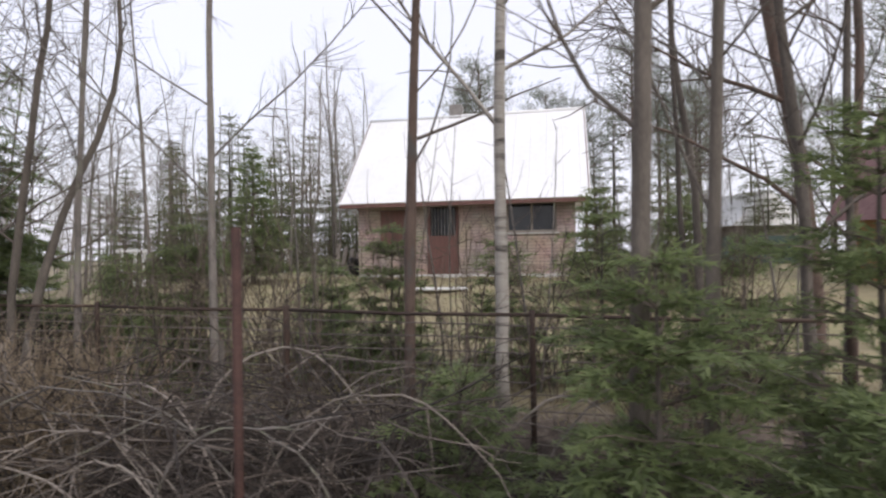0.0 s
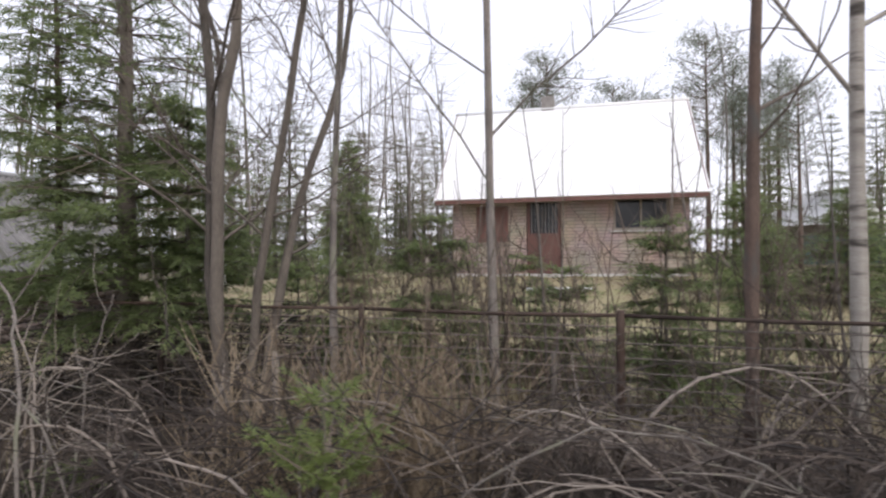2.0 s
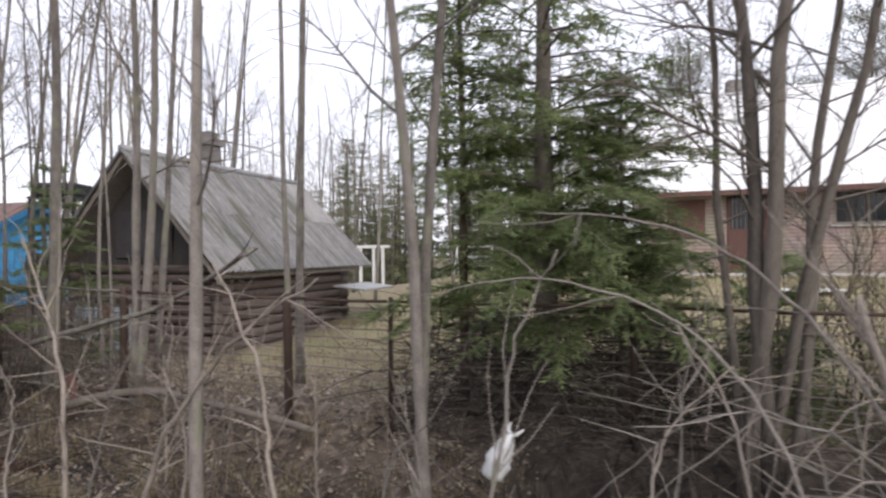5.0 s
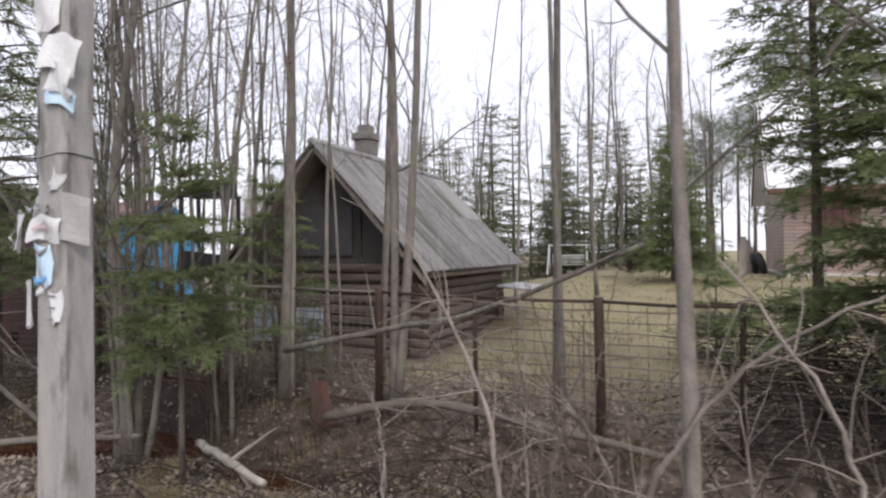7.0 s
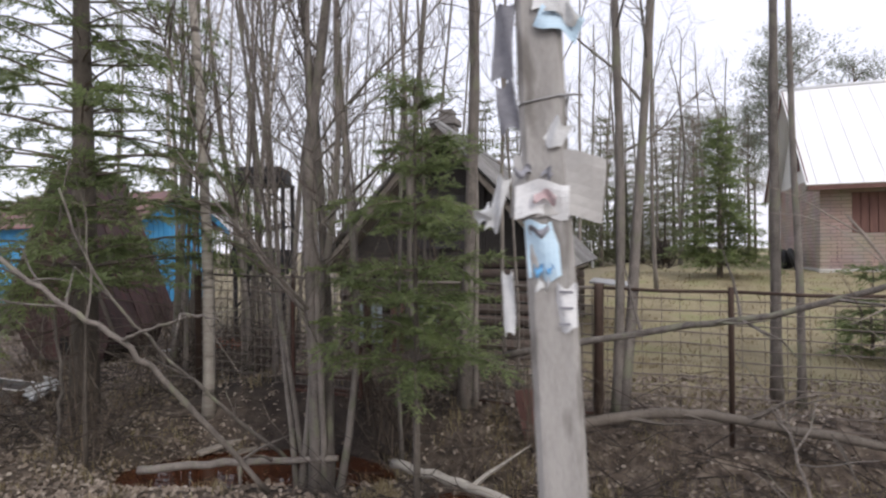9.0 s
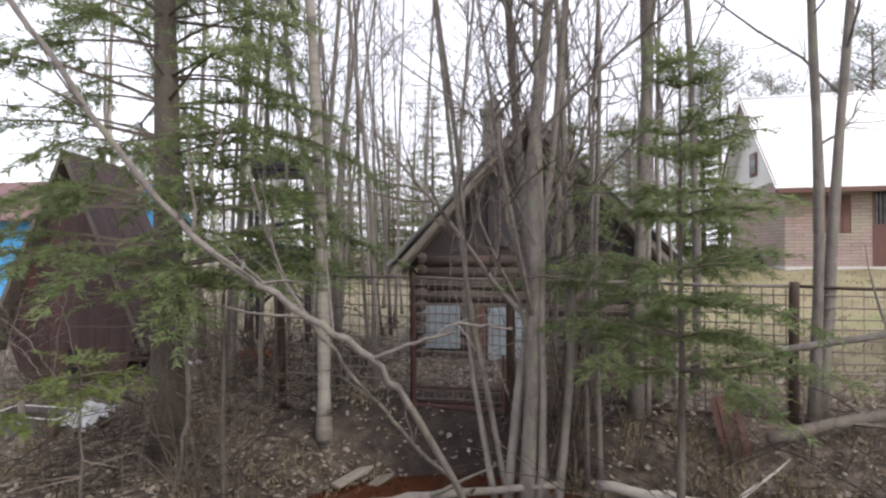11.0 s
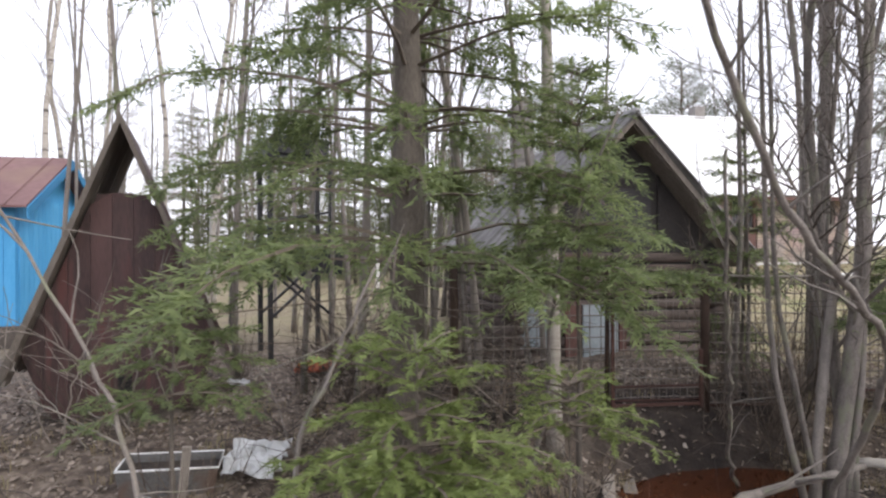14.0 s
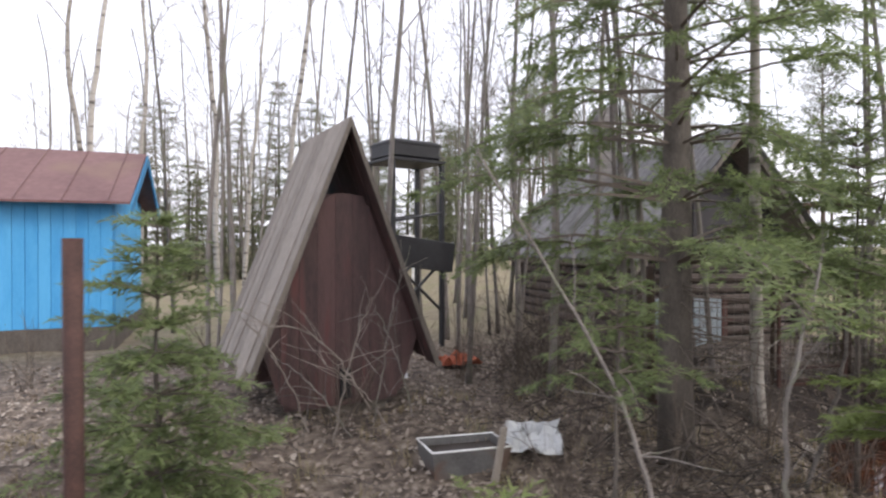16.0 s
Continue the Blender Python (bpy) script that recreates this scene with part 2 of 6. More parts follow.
def brick_material():
    m = bpy.data.materials.new("pale_pink_brick")
    m.use_nodes = True
    n, l = m.node_tree.nodes, m.node_tree.links
    bs = n["Principled BSDF"]
    bs.inputs["Roughness"].default_value = 0.88
    co = n.new("ShaderNodeTexCoord")
    sp = n.new("ShaderNodeSeparateXYZ")
    l.new(co.outputs["Object"], sp.inputs[0])
    xy = n.new("ShaderNodeMath")
    l.new(sp.outputs["X"], xy.inputs[0])
    l.new(sp.outputs["Y"], xy.inputs[1])
    mp = n.new("ShaderNodeCombineXYZ")
    l.new(xy.outputs[0], mp.inputs["X"])
    l.new(sp.outputs["Z"], mp.inputs["Y"])
    br = n.new("ShaderNodeTexBrick")
    br.inputs["Scale"].default_value = 1.0
    br.inputs["Brick Width"].default_value, br.inputs["Row Height"].default_value = 0.5, 0.1
    br.inputs["Mortar Size"].default_value = 0.012
    br.inputs["Color1"].default_value = (0.36, 0.265, 0.225, 1)
    br.inputs["Color2"].default_value = (0.42, 0.325, 0.275, 1)
    br.inputs["Mortar"].default_value = (0.24, 0.185, 0.16, 1)
    l.new(mp.outputs[0], br.inputs["Vector"])
    ns = n.new("ShaderNodeTexNoise")
    ns.inputs["Scale"].default_value, ns.inputs["Detail"].default_value = 1.4, 6
    l.new(co.outputs["Object"], ns.inputs["Vector"])
    mx = n.new("ShaderNodeMix")
    mx.data_type, mx.blend_type = "RGBA", "MULTIPLY"
    mx.inputs["Factor"].default_value = 0.5
    l.new(br.outputs["Color"], mx.inputs["A"])
    l.new(ns.outputs["Color"], mx.inputs["B"])
    hs = n.new("ShaderNodeHueSaturation")
    hs.inputs["Saturation"].default_value, hs.inputs["Value"].default_value = 0.85, 1.25
    l.new(mx.outputs["Result"], hs.inputs["Color"])
    l.new(hs.outputs["Color"], bs.inputs["Base Color"])
    bp = n.new("ShaderNodeBump")
    bp.inputs["Strength"].default_value, bp.inputs["Distance"].default_value = 0.5, 0.015
    l.new(br.outputs["Fac"], bp.inputs["Height"])
    bp.invert = True
    l.new(bp.outputs["Normal"], bs.inputs["Normal"])
    return m


BRICK = brick_material()


def ground_material():
    """Leaf-littered soil near the road and in the wood, thin spring grass on the lawn."""
    m = bpy.data.materials.new("soil_and_grass")
    m.use_nodes = True
    n, l = m.node_tree.nodes, m.node_tree.links
    bs = n["Principled BSDF"]
    bs.inputs["Roughness"].default_value = 0.95
    co = n.new("ShaderNodeTexCoord")
    at = n.new("ShaderNodeAttribute")
    at.attribute_name = "lawn"

    def ns(scale, detail=6):
        t = n.new("ShaderNodeTexNoise")
        t.inputs["Scale"].default_value, t.inputs["Detail"].default_value = scale, detail
        l.new(co.outputs["Object"], t.inputs["Vector"])
        return t.outputs["Fac"]

    def ramp(fac, stops):
        r = n.new("ShaderNodeValToRGB")
        e = r.color_ramp.elements
        e[0].position, e[0].color = stops[0][0], (*stops[0][1], 1)
        e[1].position, e[1].color = stops[-1][0], (*stops[-1][1], 1)
        for p, c in stops[1:-1]:
            e.new(p).color = (*c, 1)
        l.new(fac, r.inputs["Fac"])
        return r.outputs["Color"]

    soil = ramp(ns(9, 10), [(0.3, (0.05, 0.038, 0.03)), (0.5, (0.13, 0.1, 0.078)), (0.72, (0.26, 0.215, 0.17))])
    grass = ramp(ns(1.3, 10), [(0.3, (0.2, 0.165, 0.095)), (0.5, (0.3, 0.255, 0.15)), (0.72, (0.23, 0.235, 0.1))])
    # Near-black mix: real wet mud, plus shade under the brush painted on soil.
    wet_shade = n.new("ShaderNodeAttribute")
    wet_shade.attribute_name = "wet_shade"
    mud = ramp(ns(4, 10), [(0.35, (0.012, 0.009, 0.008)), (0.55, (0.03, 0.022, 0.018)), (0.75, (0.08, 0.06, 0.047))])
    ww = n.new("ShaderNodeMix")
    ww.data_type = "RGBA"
    l.new(wet_shade.outputs["Fac"], ww.inputs["Factor"])
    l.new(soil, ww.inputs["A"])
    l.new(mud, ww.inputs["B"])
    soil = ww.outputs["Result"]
    mx = n.new("ShaderNodeMix")
    mx.data_type = "RGBA"
    l.new(at.outputs["Fac"], mx.inputs["Factor"])
    l.new(soil, mx.inputs["A"])
    l.new(grass, mx.inputs["B"])
    l.new(mx.outputs["Result"], bs.inputs["Base Color"])
    bp = n.new("ShaderNodeBump")
    bp.inputs["Strength"].default_value, bp.inputs["Distance"].default_value = 0.7, 0.04
    l.new(ns(24, 8), bp.inputs["Height"])
    l.new(bp.outputs["Normal"], bs.inputs["Normal"])
    return m


SOIL = ground_material()


def water_material():
    m = bpy.data.materials.new("peaty_water")
    m.use_nodes = True
    n, l = m.node_tree.nodes, m.node_tree.links
    bs = n["Principled BSDF"]
    bs.inputs["Base Color"].default_value = (0.065, 0.023, 0.011, 1)
    bs.inputs["Roughness"].default_value = 0.03
    bs.inputs["IOR"].default_value = 1.33
    ns = n.new("ShaderNodeTexNoise")
    ns.inputs["Scale"].default_value = 5
    bp = n.new("ShaderNodeBump")
    bp.inputs["Strength"].default_value, bp.inputs["Distance"].default_value = 0.05, 0.02
    l.new(ns.outputs["Fac"], bp.inputs["Height"])
    l.new(bp.outputs["Normal"], bs.inputs["Normal"])
    return m


WATER = water_material()


# ---- mesh tools ----
class Geo:
    """Vertices and faces gathered for one mesh."""

    def __init__(self):
        self.v, self.f, self.n = [], [], 0

    def add(self, verts, faces):
        verts = np.asarray(verts, float)
        self.v.append(verts)
        self.f.extend([tuple(int(i) + self.n for i in f) for f in faces])
        self.n += len(verts)

    def tris(self, verts, count):
        """Loose triangles: count * 3 vertices in a row."""
        self.v.append(np.asarray(verts, float).reshape(-1, 3))
        a = np.arange(count * 3).reshape(-1, 3) + self.n
        self.f.extend(map(tuple, a.tolist()))
        self.n += count * 3

    def box(self, lo, hi, m=None, bevel=0.0):
        lo, hi = np.array(lo, float), np.array(hi, float)
        if bevel <= 0:
            c = np.array([[x, y, z] for x in (lo[0], hi[0]) for y in (lo[1], hi[1]) for z in (lo[2], hi[2])])
            f = [(0, 1, 3, 2), (4, 6, 7, 5), (0, 4, 5, 1), (2, 3, 7, 6), (0, 2, 6, 4), (1, 5, 7, 3)]
        else:
            b = min(bevel, *(0.45 * (hi - lo)))
            bm = bmesh.new()
            bmesh.ops.create_cube(bm, size=1)
            for q in bm.verts:
                q.co = Vector([(lo[k] + hi[k]) / 2 + q.co[k] * (hi[k] - lo[k]) for k in range(3)])
            bmesh.ops.bevel(bm, geom=list(bm.edges), offset=float(b), segments=1, affect="EDGES")
            bm.verts.index_update()
            c = np.array([q.co for q in bm.verts])
            f = [[q.index for q in p.verts] for p in bm.faces]
            bm.free()
        if m is not None:
            c = np.array([m @ Vector(p) for p in c])
        self.add(c, f)

    def tube(self, pts, radii, sides=6, cap=True):
        pts = np.asarray(pts, float)
        k = len(pts)
        radii = np.broadcast_to(np.asarray(radii, float), (k,))
        d = np.gradient(pts, axis=0)
        d /= np.linalg.norm(d, axis=1)[:, None] + 1e-9
        ref = np.array([0.0, 0.0, 1.0]) if abs(d[:, 2].mean()) < 0.8 else np.array([1.0, 0.0, 0.0])
        a = np.cross(d, ref)
        a /= np.linalg.norm(a, axis=1)[:, None] + 1e-9
        b = np.cross(d, a)
        ang = np.arange(sides) * 2 * math.pi / sides
        ring = pts[:, None] + radii[:, None, None] * (np.cos(ang)[None, :, None] * a[:, None] + np.sin(ang)[None, :, None] * b[:, None])
        f = []
        for i in range(k - 1):
            for j in range(sides):
                q = (j + 1) % sides
                f.append((i * sides + j, i * sides + q, (i + 1) * sides + q, (i + 1) * sides + j))
        if cap:
            f.append(tuple(range(sides))[::-1])
            f.append(tuple((k - 1) * sides + j for j in range(sides)))
        self.add(ring.reshape(-1, 3), f)

    def prism(self, outline, y0, y1):
        """An outline of (x, z) points pulled along y."""
        o = np.array(outline, float)
        k = len(o)
        v = np.concatenate([np.c_[o[:, 0], np.full(k, y0), o[:, 1]], np.c_[o[:, 0], np.full(k, y1), o[:, 1]]])
        f = [tuple(range(k)), tuple(range(2 * k - 1, k - 1, -1))]
        f += [(i, i + k, (i + 1) % k + k, (i + 1) % k) for i in range(k)]
        self.add(v, f)

    def mesh(self, name, mat, smooth=False):
        me = bpy.data.meshes.new(name)
        me.from_pydata(np.concatenate(self.v).tolist() if self.v else [], [], self.f)
        me.materials.append(mat)
        if smooth:
            me.polygons.foreach_set("use_smooth", [True] * len(me.polygons))
        me.update()
        return me


def part(name, geo, mat, parent=None, label="", smooth=False, at=None):
    ob = new(name, geo.mesh(name, mat, smooth) if isinstance(geo, Geo) else geo)
    if parent is not None:
        ob.parent = parent
    if at is not None:
        ob.matrix_basis = at
    if label:
        ob["label"] = label
    return ob


def thing(name, m, label, category, group="", kind=""):
    ob = new(name)
    ob.empty_display_size = 0.1
    ob.matrix_basis = m
    return tagged(ob, label, category, group, kind)


def smoothstep(a, b, x):
    t = np.clip((x - a) / (b - a), 0, 1)
    return t * t * (3 - 2 * t)


# ---- ground ----
HOLLOWS = ((-13.95, 4.38, 0.95, 0.45, 0.46), (-14.9, 3.5, 0.62, 0.34, 0.26), (-12.0, 3.85, 0.6, 0.25, 0.16), (-6.2, 3.85, 0.9, 0.35, 0.1), (0.6, 3.8, 1.3, 0.35, 0.12))


def height(x, y):
    """Road shoulder, ditch, bank at the fence and lawn rising to the brick house."""
    x, y = np.asarray(x, float), np.asarray(y, float)
    wob = 0.35 * np.sin(x * 0.9) + 0.2 * np.sin(x * 2.3 + 1)
    ditch_on = smoothstep(-16.2, -14.6, x)
    z = -0.22 * smoothstep(0.9, 2.6, y)
    bed = np.exp(-(((y - 3.75 - 0.3 * wob) / 0.75) ** 2))
    z = z - (0.12 + 0.12 * smoothstep(-9.5, -8.0, x)) * ditch_on * bed
    z = z + (0.16 + 0.24 * ditch_on) * smoothstep(4.0 + 0.1 * wob, 4.85, y)
    z = z + 0.75 * smoothstep(7.5, 18.5, y) * smoothstep(-17, -11, x) + 0.12 * smoothstep(6, 11, y) * (1 - smoothstep(-17, -11, x))
    for hx, hy, rx, ry, deep in HOLLOWS:
        z = z - deep * np.exp(-(((x - hx) / rx) ** 2 + ((y - hy) / ry) ** 2))
    z = z + 0.035 * np.sin(x * 3.1 + y * 1.7) * np.sin(y * 2.9 - x) * smoothstep(0.9, 2, y)
    return z


def ground_z(x, y):
    return float(height(x, y))


def build_ground():
    xs = np.concatenate([np.linspace(-900, -40, 12), np.arange(-39, -25, 1.0), np.arange(-25, 5, 0.16), np.arange(5, 20, 1.0), np.linspace(21, 900, 12)])
    ys = np.concatenate([np.linspace(-900, -6, 10), np.arange(-5, 1, 0.6), np.arange(1, 7, 0.15), np.arange(7, 22, 0.6), np.linspace(23, 60, 16), np.linspace(75, 1500, 10)])
    gx, gy = np.meshgrid(xs, ys)
    gz = height(gx, gy) + np.where((gy > 1) & (gy < 7) & (gx > -25) & (gx < 5), np.random.default_rng(3).normal(0, 0.012, gx.shape), 0)
    nx, ny = len(xs), len(ys)
    f = [(j * nx + i, j * nx + i + 1, (j + 1) * nx + i + 1, (j + 1) * nx + i) for j in range(ny - 1) for i in range(nx - 1)]
    me = bpy.data.meshes.new("ground")
    me.from_pydata(np.stack([gx, gy, gz], -1).reshape(-1, 3).tolist(), [], f)
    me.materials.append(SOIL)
    me.polygons.foreach_set("use_smooth", [True] * len(me.polygons))
    lawn = smoothstep(4.9, 6.0, gy) * smoothstep(-12.5, -11.2, gx + 0.0 * gy) * 0.95 + smoothstep(8, 11, gy) * 0.6 * (1 - smoothstep(-12.5, -11.2, gx))
    at = me.attributes.new("lawn", "FLOAT", "POINT")
    at.data.foreach_set("value", np.clip(lawn, 0, 1).ravel())
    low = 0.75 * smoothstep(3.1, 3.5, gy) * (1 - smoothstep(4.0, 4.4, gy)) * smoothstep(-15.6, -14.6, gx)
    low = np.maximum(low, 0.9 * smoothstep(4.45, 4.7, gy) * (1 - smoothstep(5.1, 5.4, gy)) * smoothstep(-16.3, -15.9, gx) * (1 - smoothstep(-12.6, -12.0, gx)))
    # Broad east band: shade below brushwood and spruce painted into the soil colour.
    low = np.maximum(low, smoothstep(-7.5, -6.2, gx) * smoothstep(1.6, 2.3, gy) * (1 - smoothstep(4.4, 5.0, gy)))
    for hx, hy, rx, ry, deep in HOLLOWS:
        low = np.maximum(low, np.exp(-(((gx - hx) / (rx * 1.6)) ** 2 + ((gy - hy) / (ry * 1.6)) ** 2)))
    at = me.attributes.new("wet_shade", "FLOAT", "POINT")
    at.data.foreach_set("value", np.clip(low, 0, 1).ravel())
    tagged(new("ground", me), "leaf-littered soil running into thin spring lawn", "ground", kind="structure")


build_ground()


def pond(name, cx, cy, rx, ry, z, seed):
    r = np.random.default_rng(seed)
    k = 40
    a = np.arange(k) * 2 * math.pi / k
    w = 1 + 0.16 * np.sin(a * 3 + r.uniform(0, 6)) + 0.1 * np.sin(a * 5 + r.uniform(0, 6))
    g = Geo()
    v = np.concatenate([[[0, 0, 0]], np.c_[rx * w * np.cos(a), ry * w * np.sin(a), np.zeros(k)]])
    g.add(v, [(0, i + 1, (i + 1) % k + 1) for i in range(k)])
    ob = part(name, g, WATER, at=pose(cx, cy, z))
    tagged(ob, "still rust-brown ditch water between dead leaves", "water", kind="structure")


pond("water_1", -13.7, 4.1, 2.4, 1.1, -0.4, 1)
pond("water_4", -14.9, 3.5, 0.62, 0.36, -0.459, 4)
pond("water_2", -6.2, 3.85, 1.8, 0.7, -0.47, 2)
pond("water_3", 0.6, 3.8, 2.4, 0.7, -0.47, 3)

# ---- trees ----
def wander(r, start, way, length, steps, bend=0.12, rise=0.0, sag=0.0):
    """A wobbling line of points."""
    way = np.array(way, float)
    way /= np.linalg.norm(way)
    p, out = np.array(start, float), [np.array(start, float)]
    for i in range(steps):
        way = way + r.normal(0, bend, 3) + np.array([0, 0, rise - sag * i / steps])
        way /= np.linalg.norm(way)
        p = p + way * length / steps
        out.append(p.copy())
    return np.array(out)


def bare_limbs(r, stem, wood, twigs, base, way, length, radius, depth, sides=7, first=0.3, limbs=9, spread=0.75, bend=0.05, twig_len=0.5, rise=0.02):
    """A stem with limbs and fine twigs."""
    steps = max(5, int(length * 2.0))
    line = wander(r, base, way, length, steps, bend, rise)
    taper = np.linspace(1, 0.28, steps + 1)
    taper[1:-1] *= r.uniform(0.9, 1.1, steps - 1)
    taper[0] *= 1.3
    stem.tube(line, radius * taper, sides)
    for i in range(limbs):
        t = first + (1 - first) * (i + r.uniform(0, 1)) / limbs
        k = t * steps
        a = int(min(k, steps - 1))
        p = line[a] + (line[a + 1] - line[a]) * (k - a)
        w = line[a + 1] - line[a]
        w /= np.linalg.norm(w)
        side = r.normal(0, 1, 3)
        side -= w * side.dot(w)
        side /= np.linalg.norm(side)
        go = w * (1 - spread * 0.5) + side * spread
        ln = length * (1 - t * 0.75) * r.uniform(0.22, 0.42)
        rad = radius * (1 - 0.7 * t) * r.uniform(0.24, 0.42)
        branch(r, wood if depth > 1 else twigs, twigs, p, go, ln, max(rad, 0.003), depth - 1, twig_len)


def branch(r, wood, twigs, p, go, ln, rad, depth, twig_len):
    steps = 5
    line = wander(r, p, go, ln, steps, 0.13, 0.05)
    wood.tube(line, rad * np.linspace(1, 0.3, steps + 1), 4, False)
    if depth <= 0:
        return
    for i in range(int(5 + ln * 6)):
        k = r.uniform(0.8, steps - 0.01)
        a = int(k)
        q = line[a] + (line[a + 1] - line[a]) * (k - a)
        w = line[a + 1] - line[a]
        w /= np.linalg.norm(w)
        side = r.normal(0, 1, 3)
        side -= w * side.dot(w)
        side /= np.linalg.norm(side)
        l2 = min(ln * 0.6, twig_len) * r.uniform(0.5, 1.2)
        tl = wander(r, q, w * 0.6 + side * 0.7, l2, 3, 0.15, 0.06)
        twigs.tube(tl, max(rad * 0.4, 0.0022) * np.array([1, 0.8, 0.6, 0.35]), 3, False)
        if depth > 1:
            for _ in range(3):
                j = r.integers(1, 4)
                tw = tl[j] - tl[j - 1]
                tw = tw / np.linalg.norm(tw) * 0.6 + r.normal(0, 0.45, 3)
                twigs.tube(wander(r, tl[j], tw, l2 * r.uniform(0.3, 0.6), 2, 0.12, 0.05), [0.0024, 0.002, 0.0012], 3, False)


def bare_tree(name, x, y, tall, radius, seed, bark=BARK, stems=((0, 0, 0),), label="", limbs=10, first=0.3, depth=2, category="tree", twig_mat=TWIG, group="", twig_len=0.5, z=None, spread=0.75, bend=0.05):
    r = np.random.default_rng(seed)
    root = thing(name, pose(x, y, ground_z(x, y) - 0.06 if z is None else z), label, category, group)
    twigs = Geo()
    wood = Geo()
    for lx, ly, off, *fat in stems:
        stem = Geo()
        bare_limbs(r, stem, wood, twigs, (off, 0, 0), (lx, ly, 1), tall * r.uniform(0.93, 1.05), radius * (fat[0] if fat else 1), depth, first=first, limbs=limbs, twig_len=twig_len, spread=spread, bend=bend)
        part("trunk", stem, bark, root, smooth=True)
    if wood.n:
        tagged(part("limb_mass", wood, bark, root, smooth=True), kind="stuff")
    tagged(part("twig_mass", twigs, twig_mat, root), kind="stuff")
    return root


def needle_twigs(r, centres, ways, length, width, per=5):
    """Feathery sprigs: each a fan of thin triangles along an axis. centres, ways: (n, 3)."""
    n = len(centres)
    ways = ways / (np.linalg.norm(ways, axis=1)[:, None] + 1e-9)
    side = np.cross(ways, np.array([0, 0, 1.0]))
    side /= np.linalg.norm(side, axis=1)[:, None] + 1e-9
    up = np.cross(side, ways)
    ln = length * r.uniform(0.6, 1.25, n)[:, None]
    out = []
    for k in range(per):
        t = k / per
        for s in (-1, 1):
            a = centres + ways * ln * t
            roll = r.uniform(-0.9, 0.9, n)[:, None]
            lat = side * np.cos(roll) * s + up * np.sin(roll)
            tip = a + ways * ln * 0.42 + lat * width * r.uniform(0.6, 1.2, n)[:, None] * (1 - 0.45 * t)
            b = a + ways * ln * 0.2
            out.append(np.stack([a, tip, b], 1))
    return np.stack(out, 1).reshape(-1, 3)


def spruce_crown(r, wood, needles, tall, low, reach, whorls, arms, sprig=0.11, droop=0.25, density=1.0, per=4, lean=(0, 0), inner=0.6, open_top=0.0):
    cs, ws = [], []
    for i in range(whorls):
        t = (i + r.uniform(0, 0.6)) / whorls
        z = low + (tall - low) * t
        ln0 = reach * (1 - t) ** 0.8 + 0.08
        for j in range(arms):
            if r.uniform() > 0.95:
                continue
            ang = 2 * math.pi * (j + r.uniform(0, 0.9)) / arms + i
            ln = ln0 * r.uniform(0.55, 1.15)
            d = np.array([math.cos(ang), math.sin(ang), 0.18 if t < 0.6 else 0.5])
            line = wander(r, (lean[0] * z, lean[1] * z, z), d, ln, 5, 0.05, 0.0, droop)
            wood.tube(line, np.linspace(0.006 + 0.007 * ln, 0.002, 6), 3, False)
            m = int(max(5, ln * 40 * density * (1 - open_top * min(1, max(0, t - 0.2) / 0.25))))
            k = np.sort(r.uniform(inner, 4.999, m))
            a = k.astype(int)
            q = line[a] + (line[a + 1] - line[a]) * (k - a)[:, None]
            w = line[a + 1] - line[a]
            w /= np.linalg.norm(w, axis=1)[:, None]
            sd = np.cross(w, [0, 0, 1.0])
            sd /= np.linalg.norm(sd, axis=1)[:, None] + 1e-9
            s = r.choice([-1, 1], m)[:, None]
            off = (1 - k / 5.4)[:, None] * ln * 0.42 * r.uniform(0.2, 1.0, m)[:, None]
            go = w * 0.75 + sd * s * 0.75 + np.array([0, 0, -0.15]) + r.normal(0, 0.25, (m, 3))
            # sprigs in a chain along each side twig
            go /= np.linalg.norm(go, axis=1)[:, None]
            for step in range(4):
                use = off[:, 0] >= step * sprig * 0.8
                if use.any():
                    cs.append((q + go * step * sprig * 0.8)[use])
                    ws.append((go + r.normal(0, 0.16, (m, 3)))[use])
            cs.append(line[-1:])
            ws.append(w[-1:])
    cs, ws = np.concatenate(cs), np.concatenate(ws)
    v = needle_twigs(r, cs, ws, sprig * 1.25, sprig * 0.42, per)
    needles.tris(v, len(v) // 3)


